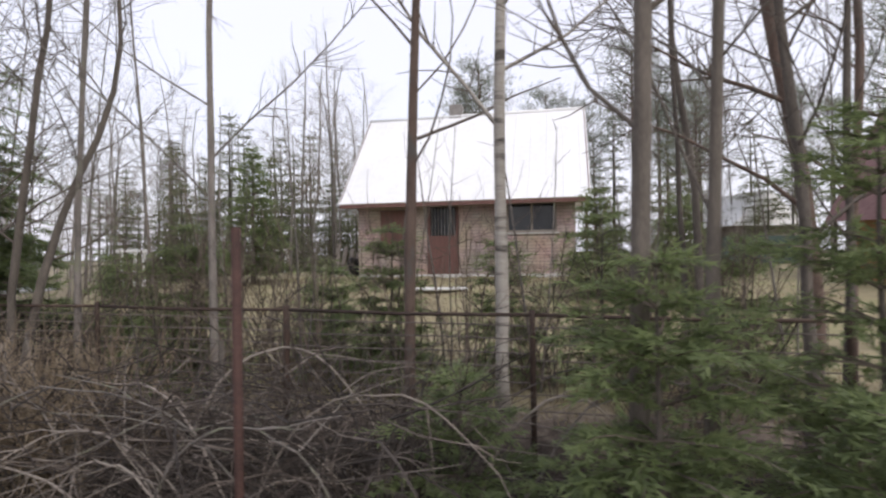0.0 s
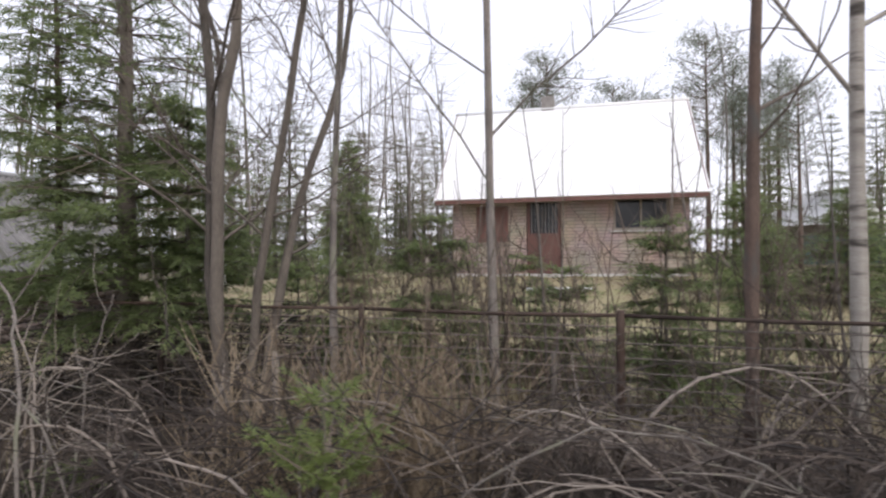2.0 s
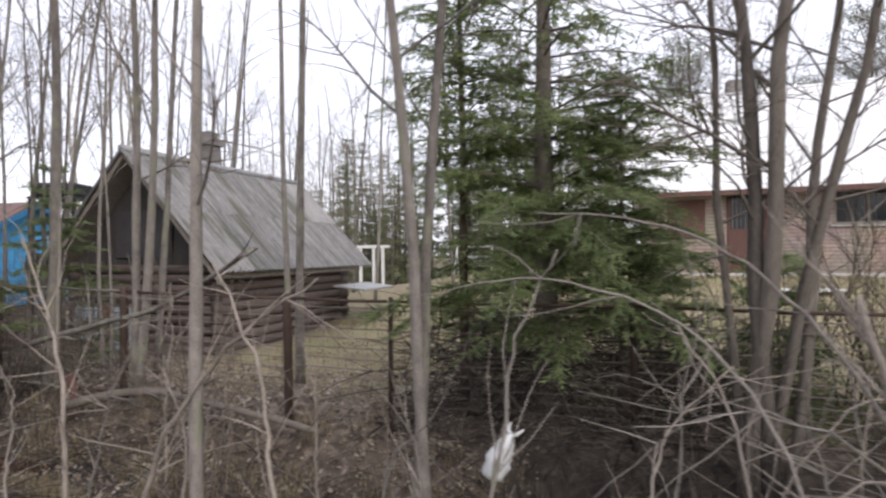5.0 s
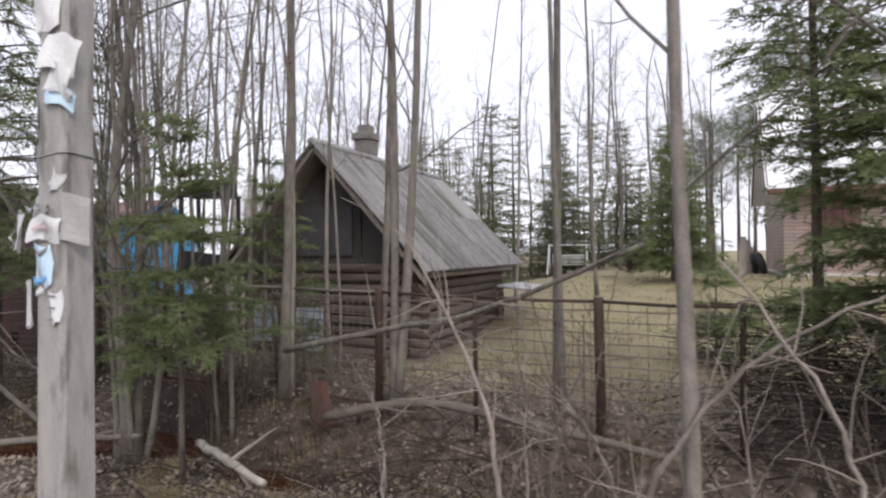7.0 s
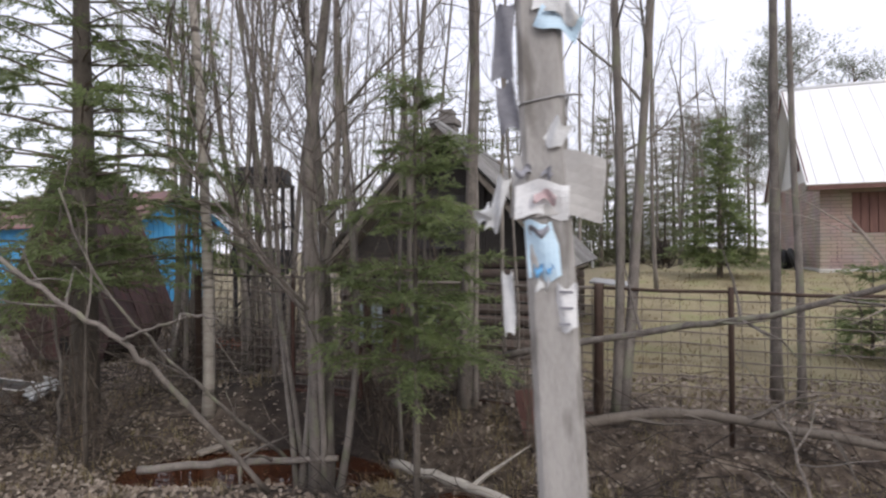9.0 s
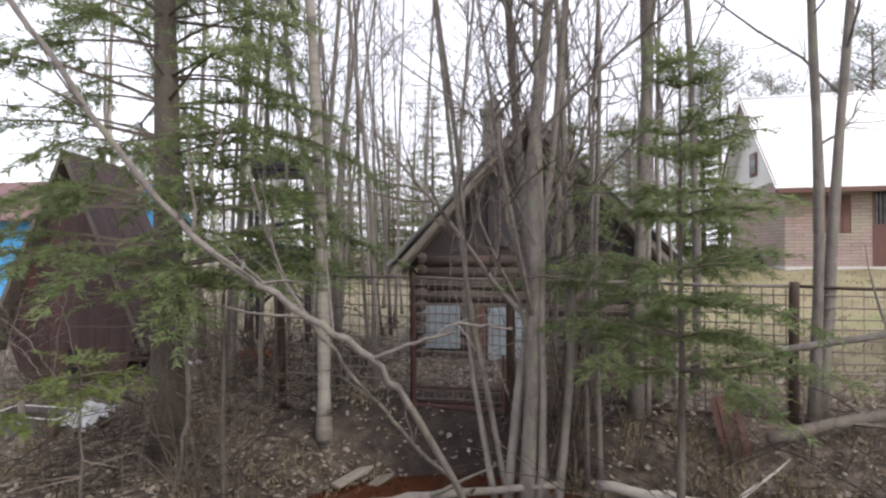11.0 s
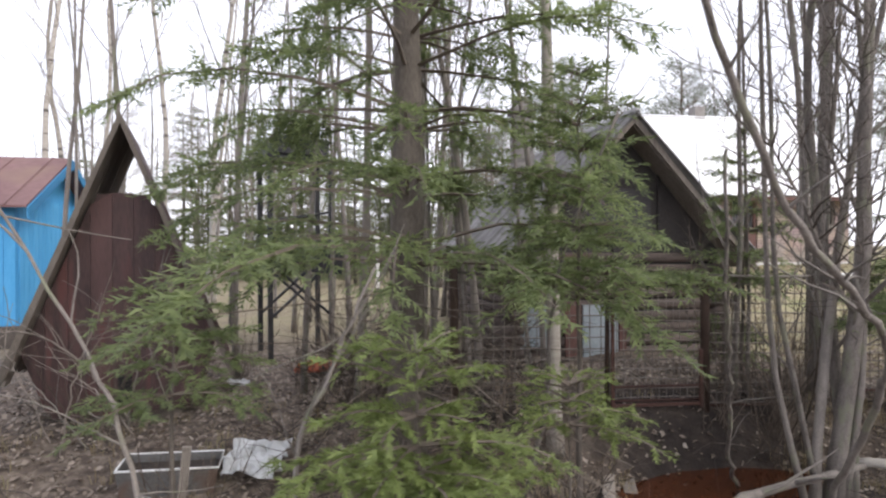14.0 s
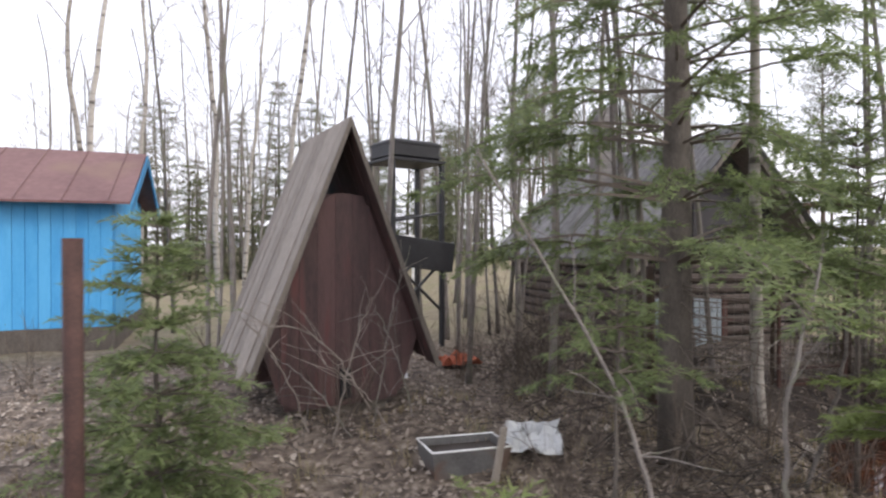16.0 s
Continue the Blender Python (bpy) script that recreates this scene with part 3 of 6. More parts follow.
def spruce(name, x, y, tall, reach, seed, low=0.15, radius=0.05, whorls=None, arms=6, mat=None, label="", density=1.0, sprig=0.11, droop=0.25, group="", dead=0, lean=(0.0, 0.0), z=None, bark=BARK_DARK, per=4, inner=0.6, open_top=0.0):
    r = np.random.default_rng(seed)
    root = thing(name, pose(x, y, ground_z(x, y) - 0.05 if z is None else z), label, "tree", group)
    trunk, wood, needles = Geo(), Geo(), Geo()
    n = 9
    zz = np.linspace(0, tall, n)
    trunk.tube(np.c_[lean[0] * zz + r.normal(0, 0.008, n), lean[1] * zz + r.normal(0, 0.008, n), zz], radius * np.linspace(1.15, 0.12, n), 9)
    spruce_crown(r, wood, needles, tall, low, reach, whorls or int((tall - low) / 0.15), arms, sprig, droop, density, per=per, lean=lean, inner=inner, open_top=open_top)
    for i in range(dead):
        a, h = r.uniform(0, 6.28), r.uniform(0.5, max(low, 1.2))
        wood.tube(wander(r, (lean[0] * h, lean[1] * h, h), (math.cos(a), math.sin(a), -0.1), r.uniform(0.3, reach), 4, 0.08), [0.007, 0.006, 0.004, 0.003, 0.002], 3, False)
    part("trunk", trunk, bark, root, smooth=True)
    tagged(part("branch_mass", wood, TWIG, root), kind="stuff")
    tagged(part("foliage", needles, mat or NEEDLES, root), kind="stuff")
    return root


def pine(name, x, y, tall, seed, label, radius=0.14, crown=0.45, group=""):
    """A bare reddish trunk with clumped needles on the upper limbs."""
    r = np.random.default_rng(seed)
    root = thing(name, pose(x, y, ground_z(x, y) - 0.1), label, "tree", group)
    trunk, wood, needles = Geo(), Geo(), Geo()
    n = 10
    zz = np.linspace(0, tall, n)
    trunk.tube(np.c_[r.normal(0, 0.03, n).cumsum() * 0.6, r.normal(0, 0.03, n).cumsum() * 0.6, zz], radius * np.linspace(1.1, 0.2, n), 8)
    cs, ws = [], []
    for i in range(40):
        f = i / 40
        z = tall * (1 - crown * (1 - f)) * r.uniform(0.97, 1.01)
        a = r.uniform(0, 6.28)
        ln = tall * 0.2 * math.sin(0.35 + 2.5 * f) * r.uniform(0.55, 1.15)
        line = wander(r, (0, 0, z), (math.cos(a), math.sin(a), 0.25 + 0.5 * f), ln, 4, 0.14, 0.06)
        wood.tube(line, [0.035, 0.028, 0.022, 0.016, 0.01], 3, False)
        for q in line[2:]:
            k = 20
            cs.append(q + r.normal(0, 1, (k, 3)) * np.array([0.3, 0.3, 0.17]) * tall / 10)
            ws.append(r.normal(0, 1, (k, 3)) + np.array([0, 0, 0.7]))
    v = needle_twigs(r, np.concatenate(cs), np.concatenate(ws), 0.3, 0.1, 2)
    needles.tris(v, len(v) // 3)
    part("trunk", trunk, BARK_PINE, root, smooth=True)
    tagged(part("limb_mass", wood, BARK_PINE, root), kind="stuff")
    tagged(part("foliage", needles, PINE_HAZED, root), kind="stuff")
    return root


# trees beside the fence, near the path
bare_tree("pine_sapling_trunk", -1.25, 4.82, 9.0, 0.058, 11, BARK_PINE, label="slender young pine with bare reddish bark by the fence", limbs=14, first=0.22, depth=1, spread=0.9, bend=0.012)
bare_tree("birch", -0.46, 5.07, 9.0, 0.062, 12, BARK_BIRCH, ((-0.03, 0, 0),), label="slender leafless birch with pale grey bark by the fence", limbs=12, first=0.25, bend=0.02)
bare_tree("young_birch", -3.09, 4.8, 9.0, 0.04, 13, BARK, label="thin leafless birch standing just behind the fence", limbs=14, first=0.2, depth=2, bend=0.012)
bare_tree("young_birch", -4.38, 4.62, 8.0, 0.036, 14, BARK, label="thin leafless birch standing against the fence", limbs=12, first=0.3, bend=0.012)
bare_tree("alder", -5.26, 4.5, 7.0, 0.062, 15, BARK_DARK, ((-0.02, 0.02, -0.1), (0.05, -0.03, 0.04), (0.2, 0.05, 0.12, 0.75), (0.1, 0.14, 0.0, 0.7), (-0.12, 0.06, -0.12, 0.55)), label="many-stemmed leafless alder with dark bark and arching limbs", limbs=15, first=0.25, spread=0.95, depth=3, bend=0.075)
bare_tree("alder", -7.28, 3.3, 7.0, 0.042, 16, BARK, ((0.0, 0.02, -0.05), (-0.03, 0.0, 0.07)), label="twin-stemmed leafless alder on the ditch bank", limbs=8, first=0.35, bend=0.025)
bare_tree("young_aspen", -9.59, 5.25, 8.5, 0.036, 17, BARK, label="thin straight leafless aspen behind the fence", limbs=8, first=0.5, bend=0.01)
bare_tree("young_aspen", -9.71, 5.62, 10.0, 0.05, 18, BARK, label="straight grey leafless aspen on the lawn edge", limbs=8, first=0.45, bend=0.006)
bare_tree("young_alder", -11.1, 4.66, 8.0, 0.05, 19, BARK, ((0.0, 0, 0), (0.1, 0.0, 0.03)), label="leafless alder with mossy grey bark at the fence", limbs=9, first=0.3, bend=0.02)
bare_tree("birch", -15.27, 4.44, 9.0, 0.068, 20, BARK_BIRCH, ((-0.03, 0.0, 0),), label="white-barked birch in front of the fence", limbs=11, first=0.42, bend=0.015)
bare_tree("alder", -12.5, 4.75, 8.5, 0.068, 27, BARK, ((0.0, 0.0, 0.0), (0.05, 0.03, 0.1, 0.4)), label="leafless alder with mossy grey bark before the hut", limbs=10, first=0.35, spread=0.55, bend=0.02)
bare_tree("willow_clump", -13.45, 3.6, 7.0, 0.062, 21, BARK, ((0.0, 0.0, 0.02), (0.03, 0.02, 0.15, 0.75), (-0.02, 0.03, -0.12, 0.6), (0.1, 0.06, 0.22, 0.5), (-0.16, 0.05, -0.16, 0.4), (-0.24, 0.0, -0.05, 0.36), (0.04, -0.05, 0.1, 0.45)), label="dense clump of grey leafless willow stems by the ditch", limbs=15, first=0.16, spread=0.65, bend=0.045)
bare_tree("alder", 0.42, 3.0, 8.0, 0.058, 22, BARK_DARK, ((-0.01, 0, 0),), label="dark-barked leafless alder rising from the ditch bank", limbs=12, first=0.3, bend=0.015, depth=3)
bare_tree("alder", 0.85, 3.4, 8.0, 0.048, 23, BARK_DARK, ((-0.01, 0, 0),), label="leafless alder with mossy bark on the ditch bank", limbs=12, first=0.25, bend=0.015, depth=3)
bare_tree("pine_sapling_trunk", 2.0, 5.0, 9.0, 0.07, 24, BARK_PINE, ((0.0, 0, 0), (0.01, 0.0, 0.3, 0.6)), label="reddish pine trunk among alders beside the fence", limbs=12, first=0.2, depth=2)
bare_tree("alder", 1.75, 4.4, 7.5, 0.05, 28, BARK_DARK, ((0.0, 0, 0), (0.06, 0.02, 0.14, 0.7)), label="dark leafless alder crowding the pine by the fence", limbs=15, first=0.22, depth=3, bend=0.04)
bare_tree("alder", 1.35, 5.7, 7.5, 0.045, 29, BARK_DARK, ((-0.02, 0, 0), (-0.1, 0.02, -0.1, 0.7)), label="dark leafless alder behind the fence", limbs=14, first=0.25, depth=3, bend=0.04)
bare_tree("alder", -8.4, 2.7, 7.0, 0.045, 25, BARK, ((-0.02, 0, 0),), label="grey leafless alder on the ditch bank", limbs=10, first=0.3, bend=0.02)

for _x, _y, _t, _s in ((-1.69, 6.1, 3.1, 81), (-2.76, 5.88, 2.9, 82), (-1.2, 6.3, 3.0, 83), (-0.2, 5.9, 2.8, 84), (0.9, 6.4, 3.1, 85), (2.2, 6.0, 2.8, 86), (-3.6, 5.9, 2.6, 87)):
    bare_tree("bare_sapling", _x, _y, _t, 0.017, _s, BARK, ((-0.06, 0.0, 0), (0.12, 0.05, 0.04, 0.7)), label="thin leafless sapling on the lawn edge behind the fence", limbs=9, first=0.3, depth=1, spread=0.8, bend=0.05, group="saplings behind the fence")
spruce("young_spruce", -6.2, 5.2, 3.0, 0.9, 53, low=0.95, radius=0.04, arms=7, label="smaller spruce growing close beside the big one", density=1.0)
spruce("young_spruce", -6.1, 3.65, 0.72, 0.36, 92, low=0.25, radius=0.012, arms=6, whorls=5, label="low spruce seedling on the wet ditch bank", density=1.2, sprig=0.07)
spruce("spruce", -6.83, 5.1, 6.8, 1.6, 31, low=0.85, radius=0.1, arms=7, whorls=26, open_top=0.72, dead=70, label="bushy green spruce with low branches over a dark hollow", density=1.05, droop=0.3, sprig=0.12)
spruce("spruce", -7.55, 5.0, 6.5, 0.75, 32, low=2.2, radius=0.04, arms=6, label="slim spruce with sparse upper branches", density=0.7, bark=BARK_PINE)
spruce("young_spruce", -0.55, 3.25, 1.4, 0.75, 33, low=0.1, radius=0.02, arms=7, mat=NEEDLES, label="young bright green spruce on the ditch bank", density=1.3)
spruce("young_spruce", 0.45, 2.7, 1.95, 0.95, 34, low=0.1, radius=0.025, arms=7, mat=NEEDLES, label="young spruce with drooping bright green boughs", density=1.2)
spruce("young_spruce", 1.55, 3.1, 2.8, 1.1, 35, low=0.2, radius=0.03, arms=6, label="young spruce standing among alder trunks", density=1.0)
spruce("young_spruce", 1.25, 2.4, 1.35, 0.7, 50, low=0.1, radius=0.02, arms=7, label="young spruce with drooping boughs on the ditch bank", density=1.2)
spruce("young_spruce", -3.32, 2.15, 1.38, 0.5, 36, low=0.2, radius=0.015, arms=7, whorls=9, mat=NEEDLES_NEW, label="small fresh green spruce sapling beside the road", density=1.5, sprig=0.06, droop=-0.1)
spruce("young_spruce", -4.91, 1.85, 1.1, 0.45, 37, low=0.2, radius=0.015, arms=6, whorls=7, mat=NEEDLES_NEW, label="small fresh green spruce sapling beside the road", density=1.5, sprig=0.06, droop=-0.1)
spruce("young_spruce", -3.75, 5.3, 1.85, 0.7, 38, low=0.15, radius=0.025, arms=8, label="young dark spruce on the lawn edge behind the fence", density=1.3)
for _x, _y, _t, _r, _s in ((-4.9, 6.0, 1.5, 0.65, 54), (-2.6, 6.4, 1.35, 0.6, 55), (-0.6, 6.7, 1.7, 0.7, 56), (-5.9, 6.9, 1.6, 0.7, 57), (-3.1, 7.3, 1.5, 0.65, 58), (2.0, 6.6, 1.7, 0.75, 59), (-8.2, 8.0, 1.3, 0.6, 60)):
    spruce("young_spruce", _x, _y, _t, _r, _s, low=0.12, radius=0.022, arms=7, label="young spruce self-sown on the lawn edge behind the fence", density=0.85, sprig=0.13)
spruce("spruce", 1.0, 13.6, 2.5, 1.3, 51, low=0.2, radius=0.05, arms=8, label="broad young spruce on the lawn before the brick house", density=0.7, sprig=0.16)
spruce("spruce", 2.7, 13.0, 2.3, 1.2, 52, low=0.2, radius=0.05, arms=8, label="broad young spruce on the lawn before the brick house", density=0.7, sprig=0.16)
spruce("young_spruce", -1.68, 5.8, 1.85, 0.65, 39, low=0.2, radius=0.025, arms=8, label="young spruce on the lawn edge behind the fence", density=1.0)
spruce("young_spruce", 0.5, 6.2, 1.9, 0.65, 40, low=0.2, radius=0.025, label="young spruce on the lawn edge behind the fence", density=0.9)
spruce("spruce", -9.0, 16.0, 4.2, 1.3, 41, low=0.3, radius=0.07, arms=7, label="dark green spruce on the far lawn by the brick house", density=0.6, sprig=0.17)
spruce("spruce", -16.55, 4.02, 8.5, 2.25, 42, low=1.6, radius=0.135, arms=7, whorls=28, inner=2.0, label="tall spruce with a thick trunk and dead lower branches", density=0.6, dead=44, droop=0.35)
spruce("young_spruce", -16.72, 1.95, 1.5, 0.6, 43, low=0.8, radius=0.02, arms=6, mat=NEEDLES_NEW, whorls=6, per=5, label="young spruce with wide bright green boughs beside the road", density=1.7, sprig=0.065)
spruce("young_spruce", -17.85, 2.9, 1.75, 0.5, 90, low=1.05, radius=0.016, arms=5, whorls=5, per=5, label="spindly young spruce among dead leaves near the outhouse", density=1.3, sprig=0.075)
spruce("young_spruce", -15.95, 2.4, 1.25, 0.42, 91, low=0.95, radius=0.012, arms=5, whorls=4, per=5, mat=NEEDLES_NEW, label="weak yellowish spruce seedling on the ditch bank", density=1.2, sprig=0.06, dead=12)
spruce("young_spruce", -13.0, 5.15, 2.7, 0.65, 93, low=1.1, radius=0.02, arms=6, whorls=8, label="thin young spruce leaning on the hut gable", density=1.2, sprig=0.1)
spruce("young_spruce", -12.43, 3.35, 3.3, 0.92, 45, low=1.15, radius=0.026, arms=7, whorls=10, label="young green spruce growing in front of the log hut", density=1.45, sprig=0.09)
spruce("young_spruce", -20.45, 3.85, 2.1, 0.8, 46, low=0.15, radius=0.022, arms=7, label="small dark spruce among dead leaves near the rusty post", density=1.1)
spruce("young_spruce", -19.0, 1.95, 0.0 + 0.9, 0.4, 47, low=0.15, radius=0.012, arms=5, mat=NEEDLES_NEW, label="low spruce seedling beside the road", density=0.8)
spruce("young_spruce", -15.55, 3.25, 3.1, 0.8, 88, low=1.6, radius=0.02, arms=7, whorls=10, label="spindly spruce with a thick leafy crown on the ditch bank", density=0.85)
spruce("young_spruce", -12.9, 5.6, 1.1, 0.45, 48, low=0.2, radius=0.02, arms=6, label="small green spruce bush by the hut wall", density=0.9)
spruce("young_spruce", -17.6, 1.75, 0.62, 0.4, 49, low=0.1, radius=0.012, arms=6, mat=NEEDLES_NEW, label="low spruce seedling beside the road", density=1.0)


# mid-distance thin trees round the hut and the leaning-roof shelter
def scatter_trees():
    r = np.random.default_rng(77)
    kinds = [bare_tree("thin_bare_tree", -13.2, 5.0, 7.5, 0.03, 61, BARK, ((0.0, 0, 0), (0.02, 0.01, 0.14, 0.7)), label="thin leafless sapling in a thicket", limbs=9, first=0.3, spread=0.5, bend=0.022, group="leafless thicket trees"),
             bare_tree("thin_bare_tree", -15.65, 5.6, 7.0, 0.048, 62, BARK, ((0.0, 0.01, 0), (-0.04, 0.0, -0.09, 0.6)), label="thin forked leafless tree in a thicket", limbs=9, first=0.3, spread=0.5, bend=0.025, group="leafless thicket trees"),
             bare_tree("thin_bare_tree", -16.1, 6.2, 8.5, 0.045, 63, BARK, ((0.0, 0.0, 0),), label="tall thin leafless tree near the hut", limbs=10, first=0.35, spread=0.5, bend=0.02, group="leafless thicket trees"),
             bare_tree("thin_birch", -23.6, 13.6, 11.0, 0.075, 64, BARK_BIRCH, ((0.0, 0.0, 0),), label="tall thin leafless birch with a white trunk", limbs=8, first=0.55, group="leafless birches")]
    spots = [(-15.05, 5.3, 0), (-16.3, 5.2, 0), (-12.85, 4.35, 0), (-12.2, 5.2, 0), (-11.8, 5.6, 2), (-16.2, 10.4, 2), (-18.6, 12.8, 2), (-20.3, 14.2, 2), (-17.4, 13.8, 2), (-15.2, 10.8, 2), (-21.5, 11.0, 2), (-15.7, 6.0, 2), (-17.2, 7.9, 2), (-18.0, 10.5, 2), (-16.6, 12.6, 2), (-16.9, 5.6, 2), (-17.5, 6.6, 2), (-16.4, 7.6, 1),
             (-18.4, 7.4, 2), (-17.0, 9.2, 2), (-16.0, 9.4, 0), (-18.9, 9.6, 2), (-15.9, 11.5, 2), (-17.8, 11.8, 2), (-20.4, 9.2, 2), (-19.7, 11.4, 3), (-21.0, 13.2, 3),
             (-22.8, 14.8, 3), (-24.2, 16.2, 3), (-26.0, 15.2, 3), (-20.6, 16.0, 3), (-27.5, 16.8, 3), (-19.0, 15.0, 2), (-12.3, 12.6, 2), (-10.6, 13.6, 2),
             (-15.5, 13.5, 2), (-14.5, 15.5, 2), (-20.6, 7.9, 0)]
    for x, y, k in spots:
        s = r.uniform(0.8, 1.15)
        copy_thing(kinds[k], pose(x, y, ground_z(x, y) - 0.06, r.normal(0, 1.2), r.normal(0, 1.2), r.uniform(0, 360)) @ Matrix.Scale(s, 4))


scatter_trees()


# far wood behind the gardens
def far_wood():
    r = np.random.default_rng(5)
    g = "trees of the far wood"
    kinds = [bare_tree("far_birch", -24, 30, 12.5, 0.075, 71, BARK, label="tall leafless birch in the far wood", limbs=21, first=0.25, twig_mat=TWIG_HAZED, group=g, twig_len=0.9),
             bare_tree("far_birch", -21, 33, 11.0, 0.08, 72, BARK, ((0, 0, 0), (0.06, 0, 0.2)), label="leafless birch in the far wood", limbs=15, first=0.2, twig_mat=TWIG_HAZED, group=g, twig_len=0.9),
             spruce("far_spruce", -18, 31, 9.5, 2.2, 73, low=0.6, radius=0.11, whorls=18, arms=6, mat=NEEDLES_HAZED, label="green spruce in the far wood", density=0.26, sprig=0.36, group=g, per=2),
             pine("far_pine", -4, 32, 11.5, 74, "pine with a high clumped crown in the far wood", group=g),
             spruce("far_spruce", -15, 29, 7.0, 2.0, 75, low=0.4, radius=0.09, whorls=14, arms=6, mat=NEEDLES_HAZED, label="bushy green spruce in the far wood", density=0.28, sprig=0.34, group=g, per=2)]
    for i in range(104):
        x = -46 + 62 * (i + r.uniform(0, 1)) / 104
        y = r.uniform(27, 40) + 0.10 * abs(x + 10)
        if -9 < x < 4:
            y += 4
        open_west = x < -33
        if -30 < x < -8:
            k = r.choice([0, 1, 2, 4, 0, 1, 2])
        elif x <= -30:
            k = r.choice([0, 1, 0, 3, 4])
        elif x < 3:
            k = r.choice([3, 3, 0, 1])
        else:
            k = r.choice([3, 0, 2, 0, 4])
        s = r.uniform(0.8, 1.15) * (0.68 if open_west else 1.0) * (0.8 if -12 < x < 3 else 1)
        copy_thing(kinds[k], pose(x, y, ground_z(x, y) - 0.1, 0, 0, r.uniform(0, 360)) @ Matrix.Scale(s, 4))
    for i in range(22):
        x, y = -24 + 16 * (i + r.uniform(0, 1)) / 22, r.uniform(27.5, 31)
        copy_thing(kinds[4], pose(x, y, ground_z(x, y) - 0.1, 0, 0, r.uniform(0, 360)) @ Matrix.Scale(r.uniform(0.45, 0.8), 4))
    # a nearer ring of mixed trees on the garden borders
    for x, y, k, s in ((-9.5, 24, 1, 0.8), (-11.2, 23, 0, 0.75), (-8.6, 26, 0, 0.8), (-12.6, 25, 2, 0.7), (-7.9, 23.5, 1, 0.7), (-10.3, 26.5, 0, 0.85), (5.6, 24, 3, 0.62),
                       (4.2, 24, 2, 0.55), (6.4, 20, 4, 0.45), (8.3, 19, 4, 0.6), (9.4, 24, 3, 0.6), (-18.5, 22, 2, 0.6), (-16.8, 23.5, 4, 0.75), (-21, 24, 1, 0.8), (-24.5, 23, 0, 0.8), (3.4, 20.8, 4, 0.35)):
        copy_thing(kinds[k], pose(x, y, ground_z(x, y) - 0.1, 0, 0, r.uniform(0, 360)) @ Matrix.Scale(s, 4))


far_wood()

# ---- mesh fence along the gardens ----
FENCE = [(3.9, 3.88), (1.86, 4.05), (-0.16, 4.21), (-2.19, 4.39), (-4.12, 4.55), (-6.1, 4.7), (-8.1, 4.6), (-9.12, 4.58), (-10.22, 4.6), (-11.26, 4.66), (-12.5, 4.78), (-13.6, 4.88), (-14.57, 4.96), (-16.0, 5.1)]


def fence_top(x):
    return 1.18 + 0.0055 * (-x - 2.0) + 0.012 * max(0.0, -x - 8.0)


def wire_panel(parent, a, b, za, zb, rows, cols, bottom=0.12, thick=0.0052, seed=0, upright=0.55, mat=WIRE):
    """Welded mesh between two posts."""
    r = np.random.default_rng(seed)
    g = Geo()
    a, b = np.array(a), np.array(b)
    for i in range(rows):
        t = (i + 0.5) / rows
        lo = (1 - t) * bottom
        p = [np.array([*(a + (b - a) * s), lo + t * ((za + (zb - za) * s) - 0.03) + r.normal(0, 0.005)]) for s in (0.01, 0.35, 0.65, 0.99)]
        g.tube(p, thick, 4, False)
    for j in range(cols):
        s = (j + 0.5) / cols
        q = a + (b - a) * s
        top = za + (zb - za) * s
        g.tube([[q[0], q[1] + 0.006, bottom + 0.01], [q[0] + r.normal(0, 0.006), q[1] + 0.006, top - 0.02]], thick * upright, 4, False)
    part("wire_mesh", g, mat, parent)


def fence():
    for i in range(len(FENCE) - 1):
        (ax, ay), (bx, by) = FENCE[i], FENCE[i + 1]
        west = bx < -12.4
        fe = thing("fence_section", pose(0, 0, 0), "rusty pipe fence section with sagging wire mesh" if not west else "rusty fence section with a close square wire mesh", "fence", "garden fence")
        za, zb = fence_top(ax), fence_top(bx)
        rail = Geo()
        mid = np.array([(ax + bx) / 2, (ay + by) / 2, (za + zb) / 2 - 0.012])
        rail.tube([[ax - 0.02, ay, za], mid, [bx + 0.02, by, zb]], 0.014, 7)
        part("top_rail", rail, SKYLIT_PIPE if west else RUST_DARK, fe, smooth=True)
        post = Geo()
        gz = ground_z(bx, by) - 0.2
        fat = 0.022 if i % 2 else (0.042 if bx < -7 else 0.03)
        post.tube([[bx, by, gz], [bx + 0.012 * ((i % 3) - 1), by, zb - 0.1], [bx + 0.015 * ((i % 3) - 1), by, zb + 0.035]], fat, 8)
        part("post", post, RUST_DARK, fe, smooth=True)
        low = ground_z(bx, by) + (0.04 if not west else 0.0)
        wire_panel(fe, (ax, ay), (bx, by), za, zb, 12 if not west else 13, 7 if not west else 14, low, thick=0.006 if west else 0.0052, seed=i, upright=0.85 if west else 0.5, mat=SKYLIT_PIPE if west else WIRE)
        if west:
            base = Geo()
            base.tube([[ax, ay, low + 0.02], [bx, by, low + 0.02]], 0.013, 6)
            part("bottom_rail", base, RUST, fe, smooth=True)


fence()


